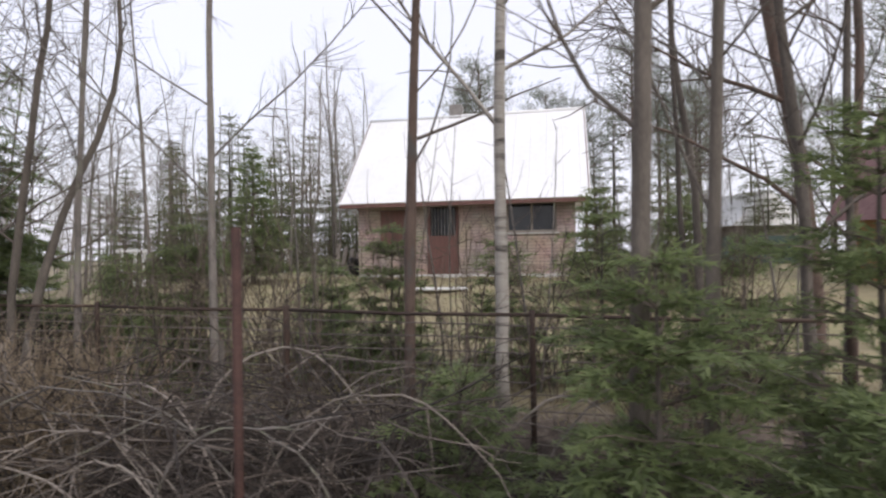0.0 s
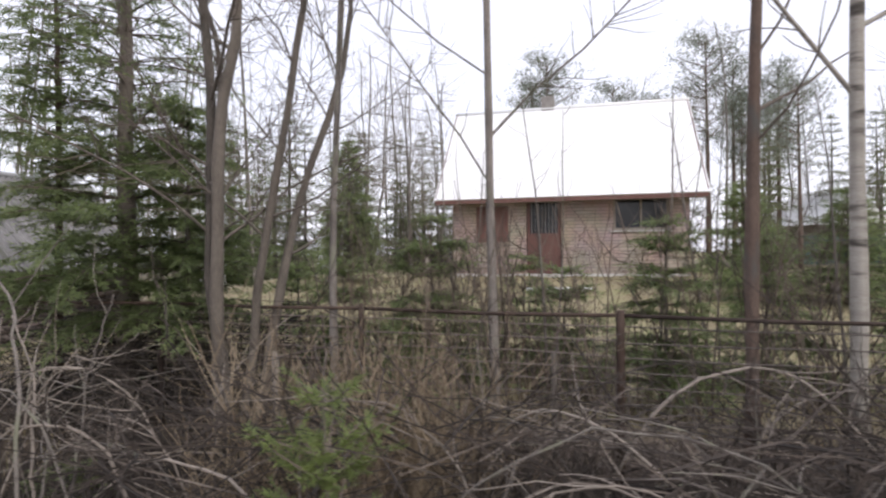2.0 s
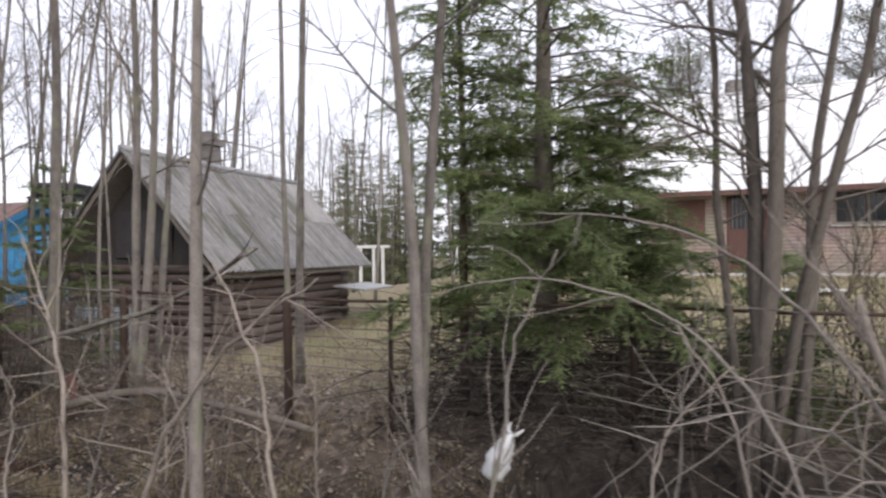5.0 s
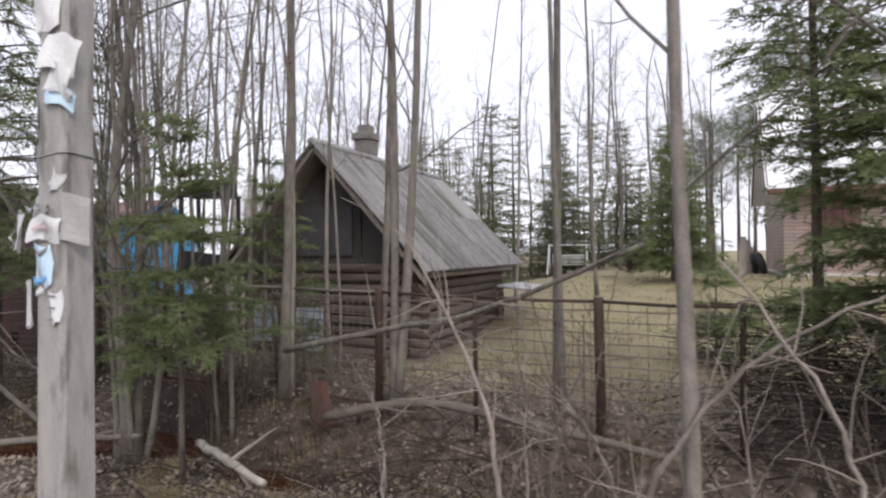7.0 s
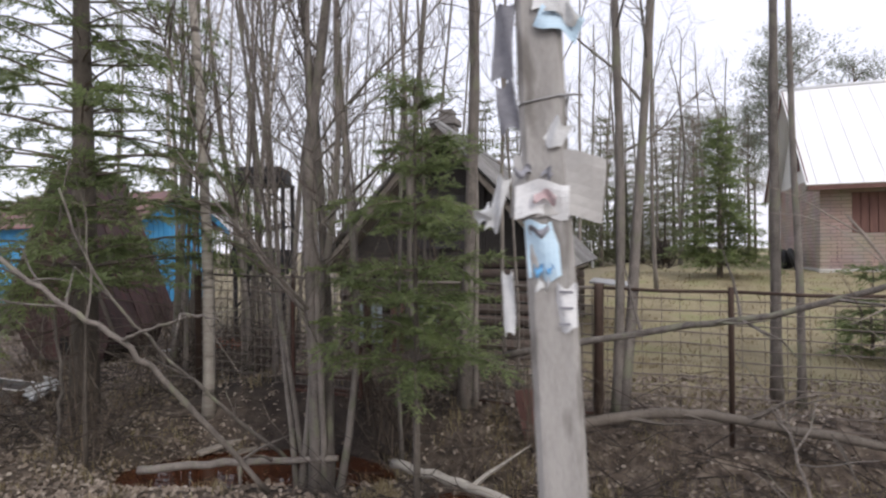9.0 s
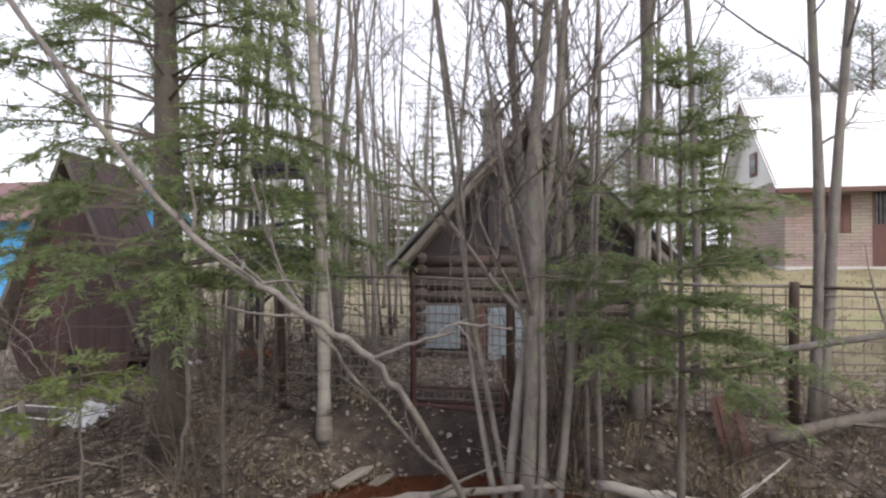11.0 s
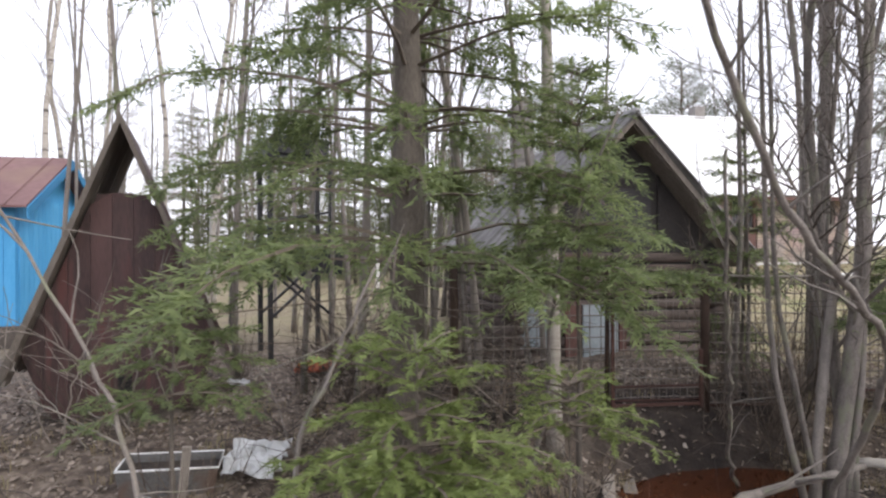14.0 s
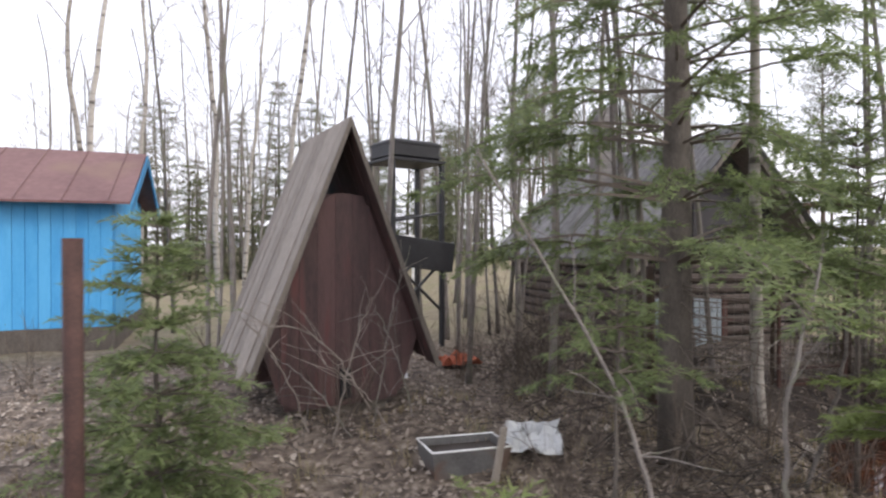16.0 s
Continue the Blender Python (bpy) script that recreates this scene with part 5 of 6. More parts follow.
# ---- pointed rust-brown shelter ----
def shelter():
    x, y = -19.1, 5.7
    gz = ground_z(x, y)
    root = thing("pointed_outhouse", pose(x, y, gz, 0, 0, 14), "pointed rust-brown boarded outhouse with steep roof boards to the ground", "outhouse")
    H, half, depth = 2.85 - gz, 0.97, 1.45
    tz = 0.42 - gz
    # front boards following the roof slope, cut back at the foot
    slope = (H - tz) / half
    top_z, foot = 2.12 - gz, 0.1

    def edge(z):
        if z >= 0.72:
            return (H - 0.1 - z) / slope - 0.03
        return (H - 0.1 - 0.72) / slope - 0.03 - (0.72 - z) * 0.34

    for wall_y, nm in ((0.02, "front_panel"), (depth - 0.08, "back_panel")):
        k = 9
        full = edge(0.72)
        xs = np.linspace(-full, full, k + 1)
        back = Geo()
        back.prism([(-edge(foot) + 0.02, foot), (edge(foot) - 0.02, foot), (edge(0.72) - 0.02, 0.72), (edge(top_z) - 0.01, top_z - 0.01), (-edge(top_z) + 0.01, top_z - 0.01), (-edge(0.72) + 0.02, 0.72)], wall_y + 0.03, wall_y + 0.05)
        wall = part(nm, back, AFRAME_RED, root)
        for a, b in zip(xs, xs[1:]):
            a2, b2 = a + 0.002, b - 0.002
            out = []
            for q in (a2, b2):
                aq = abs(q)
                hi = min(top_z, H - 0.1 - (aq + 0.03) * slope)
                lo = foot if aq <= edge(foot) else 0.72 - (full - aq) / 0.34
                out.append((q, lo, max(hi, lo + 0.02)))
            g = Geo()
            g.prism([(out[0][0], out[0][1]), (out[1][0], out[1][1]), (out[1][0], out[1][2]), (out[0][0], out[0][2])], wall_y, wall_y + 0.026)
            part("board", g, AFRAME_RED, wall)
    # Solid near-black block painted as the unlit gap in the boards.
    hole = Geo()
    hole.box((-0.05, -0.004, foot + 0.06), (0.07, 0.018, foot + 0.36), bevel=0.004)
    part("opening", hole, GAP_SHADE, root, "broken gap at the foot, its shade painted near-black")
    for s in (-1, 1):
        n = 8
        rf = None
        for i in range(n):
            y0 = -0.16 + i * (depth + 0.2) / n
            y1 = y0 + (depth + 0.2) / n - 0.008
            g = Geo()
            jag = 0.05 * math.sin(i * 2.3 + s)
            g.prism([(s * (half + jag * 0.6), tz - jag), (0, H), (0, H - 0.075), (s * (half - 0.05 + jag * 0.6), tz - jag - 0.02)], y0, y1)
            if rf is None:
                rf = part("roof_slope", g, BOARD_GREY if s < 0 else AFRAME_RED, root, "steep boarded roof slope")
            else:
                part("roof_board", g, BOARD_GREY if s < 0 else AFRAME_RED, rf)
    for s in (-1, 1):
        g = Geo()
        g.prism([(s * half * 1.02, tz - 0.06), (0, H + 0.01), (0, H - 0.1), (s * (half * 1.02 - 0.045), tz - 0.09)], -0.185, -0.163)
        part("edge_board", g, BARK_DARK, root, "dark brown board along the roof edge")
    for yy in (0.1, depth - 0.2):
        skid = Geo()
        skid.box((-0.5, yy, -0.04), (0.5, yy + 0.1, foot - 0.005), bevel=0.01)
        part("sill_beam", skid, BARK_DARK, root)


shelter()


# ---- black water tank on a stand ----
def tank():
    x, y = -17.8, 8.8
    gz = ground_z(x, y)
    root = thing("water_tank_stand", pose(x, y, gz, 0, 0, 20), "black water tank on a tall black metal stand", "water tank")
    H = 3.22 - gz
    g = Geo()
    g.box((-0.44, -0.35, H - 0.29), (0.44, 0.35, H), bevel=0.035)
    t = part("tank", g, BLACK, root, "black metal tank")
    g = Geo()
    for z in (H - 0.25, H - 0.07):
        g.box((-0.45, -0.36, z), (0.45, 0.36, z + 0.025))
    part("rib_set", g, BLACK, t)
    for sx in (-0.45, 0.45):
        for sy in (-0.35, 0.35):
            g = Geo()
            g.box((sx - 0.035, sy - 0.035, -0.1), (sx + 0.035, sy + 0.035, H - 0.342), bevel=0.006)
            part("leg", g, BLACK, root)
    for sy in (-0.36, 0.36):
        for a, b in (((-0.45, 0.55), (0.45, 1.35)), ((-0.45, 1.35), (0.45, 0.55)), ((-0.45, 1.95), (0.45, 2.1))):
            g = Geo()
            g.tube([[a[0], sy, a[1]], [b[0], sy, b[1]]], 0.024, 6)
            part("brace", g, BLACK, root)
    g = Geo()
    g.box((-0.55, -0.47, 1.22), (0.55, -0.43, 1.68), m=Matrix.Rotation(radians(7), 4, "Y") @ Matrix.Translation((-0.12, 0, 0)), bevel=0.01)
    part("screen_panel", g, BLACK, root)
    g = Geo()
    g.box((-0.5, -0.4, H - 0.34), (0.5, 0.4, H - 0.292), bevel=0.006)
    part("deck", g, BLACK, root)


tank()


# ---- blue shed ----
def shed():
    root = thing("blue_shed", pose(-22.15, 9.75, 0.28, 0, 0, 4), "bright blue boarded shed with a rust-red sheet roof", "shed")
    L, D, eave, top = 4.8, 2.8, 2.15, 2.93
    for nm, lo, hi in (("front_wall", (-L, 0, 0.1), (0, 0.08, eave)), ("back_wall", (-L, D - 0.08, 0.1), (0, D, eave)), ("east_wall", (-0.08, 0.08, 0.1), (0, D - 0.08, eave)), ("west_wall", (-L, 0.08, 0.1), (-L + 0.08, D - 0.08, eave))):
        g = Geo()
        g.box(lo, hi)
        w = part(nm, g, BLUE, root)
        if nm in ("front_wall", "east_wall"):
            k = int((hi[0] - lo[0] if nm == "front_wall" else hi[1] - lo[1]) / 0.16)
            bd = Geo()
            bd.box((0.003, -0.014, 0.1), (0.155, -0.0005, eave - 0.01), bevel=0.003)
            bme = bd.mesh("board", BLUE)
            for i in range(k):
                if nm == "front_wall":
                    part("board", bme, None, w, at=pose(-L + i * L / k, 0, 0.004 * (i % 3)))
                else:
                    part("board", bme, None, w, at=pose(0, 0.08 + i * (D - 0.16) / k, 0.004 * (i % 3), 0, 0, 90))
    for x0 in (-0.07, -L + 0.02):
        g = Geo()
        tri = Geo()
        tri.prism([(0.0, eave), (D, eave), (D / 2, top - 0.05)], -x0 - 0.04, -x0 + 0.01)
        m = Matrix.Rotation(radians(90), 4, "Z")
        g.add(np.array([m @ Vector(p) for p in np.concatenate(tri.v)]), tri.f)
        part("gable", g, BLUE, root)
    for s in (0, 1):
        ya = -0.32 if s == 0 else D + 0.32
        a = np.array([[-L - 0.2, ya, eave - 0.17], [0.28, ya, eave - 0.17], [0.28, D / 2, top + 0.02], [-L - 0.2, D / 2, top + 0.02]])
        g = Geo()
        g.add(np.concatenate([a, a - [0, 0, 0.035]]), [(0, 1, 2, 3), (7, 6, 5, 4), (0, 4, 5, 1), (1, 5, 6, 2), (2, 6, 7, 3), (3, 7, 4, 0)])
        rf = part("roof_slope", g, RUST_ROOF, root, "rust-red sheet roof slope")
        sm = Geo()
        for k in range(9):
            t = (k + 0.5) / 9
            sm.tube([a[0] + (a[1] - a[0]) * t + [0, 0, 0.008], a[3] + (a[2] - a[3]) * t + [0, 0, 0.008]], 0.012, 4)
        part("seam_set", sm, RUST_ROOF, rf)
        b = np.array([[0.29, ya, eave - 0.2], [0.29, D / 2, top - 0.01]])
        g = Geo()
        g.add(np.concatenate([b, b[::-1] - [0, 0, 0.16], b + [0.025, 0, 0], b[::-1] + [0.025, 0, -0.16]]), [(0, 1, 2, 3), (7, 6, 5, 4), (0, 4, 5, 1), (1, 5, 6, 2), (2, 6, 7, 3), (3, 7, 4, 0)])
        part("bargeboard", g, BLUE_DEEP, root, "deep blue bargeboard")
    g = Geo()
    g.box((-L - 0.02, -0.03, -0.3), (0.03, D + 0.02, 0.1), bevel=0.01)
    part("footing", g, BARK_DARK, root, "dark timber footing")


shed()


# ---- utility pole with pasted notices ----
def notice(pole, name, x, z, w, h, mat, label, lines, turn=0.0, ink=INK, roll=0.0, stand=0.1, seed=0):
    """A curled sheet on the pole with bars where writing was."""
    r = np.random.default_rng(seed)
    n, k = 7, 6
    g = Geo()
    v, f = [], []
    for j in range(k + 1):
        for i in range(n + 1):
            u, t = i / n - 0.5, j / k - 0.5
            v.append((u * w, -stand + 1.6 * (u * w) ** 2 + 0.012 * math.sin(5 * u + 3 * t + seed) + 0.02 * max(0, t - 0.3) * math.sin(seed), t * h + 0.012 * math.sin(7 * u + seed)))
    for j in range(k):
        for i in range(n):
            a = j * (n + 1) + i
            f.append((a, a + 1, a + n + 2, a + n + 1))
    g.add(v, f)
    g.add(np.array(v) + [0, 0.0012, 0], [q[::-1] for q in f])
    sheet = part(name, g, mat, pole, label, at=pose(x, 0, z, 0, roll, turn))
    if lines:
        for i in range(lines):
            b = Geo()
            zz = h * (0.36 - 0.72 * i / max(1, lines - 1)) if lines > 1 else 0.0
            ww = w * r.uniform(0.35, 0.72)
            x0 = -w * 0.38
            yy = -stand - 0.016
            b.box((x0, yy, zz - h * 0.03), (x0 + ww, yy + 0.001, zz + h * 0.03))
            part("faded_print", b, ink, sheet)
    return sheet


def pole():
    x, y = -11.108, 1.533
    gz = ground_z(x, y)
    root = thing("utility_pole", pose(x, y, gz - 0.2, -2.6, -2.2, 10), "grey weathered square utility pole covered with torn paper notices", "pole")
    g = Geo()
    k = 16
    zz = np.linspace(0, 7.5, k)
    w, dp, c = 0.086, 0.1, 0.022
    ring = np.array([(-w + c, -dp), (w - c, -dp), (w, -dp + c), (w, dp - c), (w - c, dp), (-w + c, dp), (-w, dp - c), (-w, -dp + c)])
    v = np.concatenate([np.c_[ring * (1 - 0.02 * z) + [0.004 * math.sin(z * 2.1), 0.003 * math.cos(z * 1.7)], np.full(8, z)] for z in zz])
    f = [(i * 8 + j, i * 8 + (j + 1) % 8, (i + 1) * 8 + (j + 1) % 8, (i + 1) * 8 + j) for i in range(k - 1) for j in range(8)] + [tuple(range(8))[::-1], tuple((k - 1) * 8 + j for j in range(8))]
    g.add(v, f)
    part("shaft", g, POLE_WOOD, root)
    b = 0.2 - gz
    g = Geo()
    s = 0.955
    ex = np.concatenate([ring * s * 1.04, ring[:1] * s * 1.04])
    g.tube(np.c_[ex, b + 2.13 + 0.012 * ex[:, 0] / 0.09], 0.0045, 5, False)
    g.tube([[0.06, -0.1, b + 2.135], [0.1, -0.112, b + 2.132], [0.135, -0.108, b + 2.128]], 0.004, 5)
    part("wire_band", g, ZINC, root, "thin pale wire band")
    st = 0.104
    notice(root, "board_notice", 0.035, b + 1.825, 0.32, 0.225, material("grey_plastic_board", (0.33, 0.32, 0.31), (0.46, 0.45, 0.44), 6, 0.5, 0.1), "bent grey plastic board", 0, 2, roll=6, stand=st, seed=1)
    notice(root, "paper_notice", -0.025, b + 1.775, 0.185, 0.12, PAPER, "white paper notice with a faded grey-pink picture", 0, 2, roll=4, stand=st + 0.016, seed=2)
    notice(root, "faded_picture", -0.015, b + 1.782, 0.075, 0.035, INK_RED, "smudged pink-grey printing", 0, 2, roll=10, stand=st + 0.03, seed=14)
    notice(root, "faded_picture", -0.085, b + 1.875, 0.06, 0.028, INK, "smudged dark printing", 0, 2, roll=-8, stand=st + 0.014, seed=12)
    notice(root, "faded_picture", 0.0, b + 1.865, 0.035, 0.03, INK, "smudged dark printing", 0, 2, roll=30, stand=st + 0.014, seed=15)
    notice(root, "film_scrap", -0.125, b + 1.77, 0.055, 0.19, FILM, "curled strip of clear plastic film", 0, -25, roll=16, stand=st + 0.012, seed=3)
    notice(root, "film_scrap", -0.17, b + 1.735, 0.08, 0.045, FILM, "loose fold of clear plastic film", 0, -30, roll=-35, stand=st + 0.01, seed=16)
    notice(root, "blue_notice", -0.026, b + 1.6, 0.112, 0.2, PAPER_BLUE, "pale blue torn paper notice with blue print", 0, 0, roll=-2, stand=st + 0.003, seed=4)
    notice(root, "faded_picture", -0.035, b + 1.665, 0.07, 0.03, INK, "dark printed heading", 0, 0, roll=-6, stand=st + 0.014, seed=17)
    notice(root, "blue_print", -0.045, b + 1.53, 0.03, 0.03, INK_BLUE, "blue printed block", 0, 0, roll=4, stand=st + 0.014, seed=18)
    notice(root, "blue_print", -0.005, b + 1.535, 0.025, 0.024, INK_BLUE, "blue printed block", 0, 0, roll=-8, stand=st + 0.014, seed=19)
    notice(root, "film_scrap", -0.03, b + 1.485, 0.04, 0.05, FILM, "torn lower edge of the blue notice", 0, 0, roll=20, stand=st + 0.003, seed=20)
    notice(root, "paper_notice", 0.045, b + 1.4, 0.07, 0.15, PAPER, "small torn white paper notice", 3, 0, roll=3, stand=st + 0.003, seed=5)
    notice(root, "film_scrap", -0.075, b + 1.42, 0.05, 0.22, FILM, "white plastic film scrap hanging from the edge", 0, -50, roll=5, stand=st, seed=6)
    notice(root, "paper_notice", 0.055, b + 2.4, 0.16, 0.085, PAPER_BLUE, "torn strip of bluish white paper", 0, 8, roll=24, stand=st + 0.006, seed=7)
    notice(root, "film_scrap", 0.06, b + 2.43, 0.12, 0.05, FILM, "shredded plastic edge above the strip", 0, 12, roll=30, stand=st + 0.012, seed=21)
    notice(root, "grey_card", 0.04, b + 2.5, 0.13, 0.13, PAPER, "grey-white card under the upper sheet", 0, 6, roll=10, stand=st + 0.002, seed=22)
    notice(root, "paper_notice", 0.045, b + 2.62, 0.2, 0.18, PAPER, "curled white paper notice", 0, 8, roll=18, stand=st + 0.01, seed=8)
    notice(root, "grey_card", -0.105, b + 2.37, 0.1, 0.27, INK, "grey weathered card on the pole side", 0, -35, roll=3, stand=0.05, seed=9)
    notice(root, "grey_card", -0.1, b + 2.13, 0.08, 0.18, INK, "grey weathered card on the pole side", 0, -35, roll=-2, stand=0.05, seed=13)
    notice(root, "paper_notice", -0.02, b + 2.84, 0.18, 0.2, PAPER, "torn grey paper notice", 0, -4, roll=-4, stand=st + 0.004, seed=10)
    notice(root, "film_scrap", 0.03, b + 2.0, 0.07, 0.09, FILM, "torn white paper corner", 0, 6, roll=32, stand=st + 0.003, seed=11)


pole()


# ---- stakes, tub, litter ----
def stake(x, y, top, half, label, mat=RUST, lean=0.0):
    root = thing("stake", pose(x, y, 0, 0, lean, 20), label, "stake")
    g = Geo()
    z0 = ground_z(x, y) - 0.25
    g.tube([[0, 0, z0], [0.004, 0, (z0 + top) / 2], [0, 0, top]], [half, half * 0.98, half], 8)
    part("rod", g, mat, root, smooth=True)
    return root


stake(-1.27, 2.12, 1.74, 0.02, "rusty red iron stake among the brushwood")
stake(-20.62, 2.9, 1.63, 0.042, "thick rusty iron post standing in the leaves")
stake(-4.6, 4.05, 0.92, 0.026, "short grey wooden stake outside the fence", BOARD_GREY)
stake(-2.62, 4.15, 0.95, 0.02, "short wooden stake outside the fence", BARK_DARK)


def tub():
    x, y = -18.3, 4.4
    root = thing("metal_tub", pose(x, y, ground_z(x, y) - 0.11, 0, 3, 6), "old grey enamel tub half sunk in dead leaves", "tub")
    W, D, H, t = 0.345, 0.18, 0.27, 0.012
    g = Geo()
    lo = [(-W * 0.86, -D * 0.86, 0), (W * 0.86, -D * 0.86, 0), (W * 0.86, D * 0.86, 0), (-W * 0.86, D * 0.86, 0)]
    hi = [(-W, -D, H), (W, -D, H), (W, D, H), (-W, D, H)]
    ih = [(-W + t, -D + t, H), (W - t, -D + t, H), (W - t, D - t, H), (-W + t, D - t, H)]
    il = [(-W * 0.84, -D * 0.84, t), (W * 0.84, -D * 0.84, t), (W * 0.84, D * 0.84, t), (-W * 0.84, D * 0.84, t)]
    f = []
    for a, b in ((0, 4), (4, 8), (8, 12)):
        f += [(a + i, a + (i + 1) % 4, b + (i + 1) % 4, b + i) for i in range(4)]
    f += [(3, 2, 1, 0), (12, 13, 14, 15)]
    g.add(lo + hi + ih + il, f)
    part("basin", g, TUB_GREY, root)
    g = Geo()
    g.tube([(-W, -D, H), (W, -D, H), (W, D, H), (-W, D, H), (-W, -D, H)], 0.009, 6)
    part("rim", g, WHITE, root, "chipped pale rim", smooth=True)
    g = Geo()
    g.box((-W * 0.93, -D * 0.93, H * 0.62), (W * 0.93, D * 0.93, H * 0.8), bevel=0.02)
    part("silt", g, MUD, root, "wet silt and rotting leaves inside")


tub()


def crumpled(name, x, y, z, w, d, seed, label, category, mat=FILM, tilt=(0, 0, 0), rough=0.05, res=9):
    r = np.random.default_rng(seed)
    u = np.linspace(-0.5, 0.5, res)
    gx, gy = np.meshgrid(u * w, u * d)
    gx = gx + r.normal(0, w * 0.025, gx.shape)
    gy = gy + r.normal(0, d * 0.025, gy.shape)
    gz = np.abs(r.normal(0, rough, gx.shape)) + 0.3 * rough
    v = np.stack([gx, gy, gz], -1).reshape(-1, 3)
    f = [(j * res + i, j * res + i + 1, (j + 1) * res + i + 1, (j + 1) * res + i) for j in range(res - 1) for i in range(res - 1)]
    g = Geo()
    g.add(v, f)
    g.add(v - [0, 0, 0.003], [q[::-1] for q in f])
    return tagged(part(name, g, mat, at=pose(x, y, z, *tilt)), label, category)


crumpled("plastic_sheet", -17.68, 4.4, ground_z(-17.68, 4.4) + 0.1, 0.46, 0.34, 3, "crumpled pale plastic sheet lying on dead leaves", "plastic sheet", tilt=(28, 0, -18))


def plastic_bag(x, y, z):
    """A torn bag gathered at the top, hanging askew."""
    r = np.random.default_rng(4)
    root = thing("plastic_bag", pose(x, y, z, 0, 28, 15), "torn white plastic bag caught on twigs", "plastic bag")
    g = Geo()
    n, k = 11, 8
    v = []
    for j in range(k + 1):
        t = j / k
        rad = 0.012 + 0.055 * math.sin(min(1.0, t * 1.35) * 1.9) * (1 - 0.35 * t)
        for i in range(n):
            a = 2 * math.pi * i / n
            q = rad * (1 + 0.3 * math.sin(3 * a + 2 * t) + r.normal(0, 0.16))
            v.append((q * math.cos(a), 0.55 * q * math.sin(a), 0.1 - 0.22 * t + r.normal(0, 0.008)))
    g.add(v, [(j * n + i, j * n + (i + 1) % n, (j + 1) * n + (i + 1) % n, (j + 1) * n + i) for j in range(k) for i in range(n)] + [tuple(range(n))[::-1], tuple(k * n + i for i in range(n))])
    part("sack", g, FILM, root, smooth=True)
    g = Geo()
    for s in (-1, 1):
        g.tube(wander(r, (0.004 * s, 0, 0.095), (0.5 * s, 0.1, 0.8), 0.07, 4, 0.3), [0.008, 0.011, 0.009, 0.007, 0.003], 5)
    part("handle", g, FILM, root, "twisted bag handle")


plastic_bag(-6.63, 2.71, 0.68)
crumpled("plastic_scrap", -6.95, 3.1, ground_z(-6.95, 3.1) + 0.02, 0.2, 0.14, 5, "pale plastic scrap on the ditch bank", "litter", tilt=(5, 0, 30), rough=0.02)
crumpled("plastic_scrap", -11.1, 3.25, ground_z(-11.1, 3.25) + 0.02, 0.1, 0.09, 6, "pale yellow plastic scrap on the ground", "litter", SIGN_YELLOW, rough=0.03)
crumpled("plastic_scrap", -18.3, 7.0, ground_z(-18.3, 7.0) + 0.02, 0.25, 0.2, 7, "white plastic scrap on the leaves", "litter", rough=0.03)
crumpled("orange_net", -17.4, 7.3, ground_z(-17.4, 7.3) + 0.03, 0.5, 0.4, 8, "orange-red rag lying on the ground", "rag", material("orange_rag", (0.28, 0.07, 0.04), (0.42, 0.13, 0.07), 8, 0.9, 0.2), rough=0.06)
lath = thing("lath", pose(-18.15, 4.1, ground_z(-18.15, 4.1) - 0.05, 8, 6, 10), "grey lath stuck upright in the leaves beside the tub", "lath")
_g = Geo()
_g.box((-0.03, -0.012, 0), (0.03, 0.012, 0.52), bevel=0.004)
part("strip", _g, BOARD_GREY, lath)

# ---- dead branches, brushwood, shrubs ----
def curve_through(pts, n=6):
    """A smooth line through a few points."""
    p = np.array([2 * np.array(pts[0]) - pts[1], *pts, 2 * np.array(pts[-1]) - pts[-2]], float)
    out = []
    for i in range(1, len(p) - 2):
        for k in range(n):
            t = k / n
            out.append(0.5 * (2 * p[i] + (p[i + 1] - p[i - 1]) * t + (2 * p[i - 1] - 5 * p[i] + 4 * p[i + 1] - p[i + 2]) * t * t + (3 * p[i] - p[i - 1] - 3 * p[i + 1] + p[i + 2]) * t ** 3))
    out.append(p[-2])
    return np.array(out)


PALE_WOOD = material("pale_dead_wood", (0.11, 0.092, 0.078), (0.32, 0.275, 0.235), 7, 0.85, 0.4, stretch=(1, 1, 1), stain=(0.14, 0.12, 0.1))


def dead_branch(pts, r0, r1, label, mat=None, seed=0, twigs=6, name="dead_branch"):
    r = np.random.default_rng(seed)
    root = thing(name, pose(*pts[0]), label, "branch", "fallen and leaning branches")
    o = np.array(pts[0])
    line = curve_through(pts) - o
    line[1:-1] += r.normal(0, 0.008, (len(line) - 2, 3))
    g = Geo()
    g.tube(line, np.linspace(r0, r1, len(line)), 8)
    part("stem", g, mat or PALE_WOOD, root, smooth=True)
    if twigs:
        t = Geo()
        for i in range(twigs):
            k = r.integers(len(line) // 4, len(line) - 1)
            w = line[k + 1] - line[k]
            w = w / np.linalg.norm(w) * 0.7 + r.normal(0, 0.5, 3)
            q = wander(r, line[k], w, r.uniform(0.25, 0.7), 4, 0.12)
            t.tube(q, np.linspace(max(r1 * 0.8, 0.004), 0.002, 5), 4, False)
        tagged(part("twig_mass", t, mat or PALE_WOOD, root), kind="stuff")
    return root


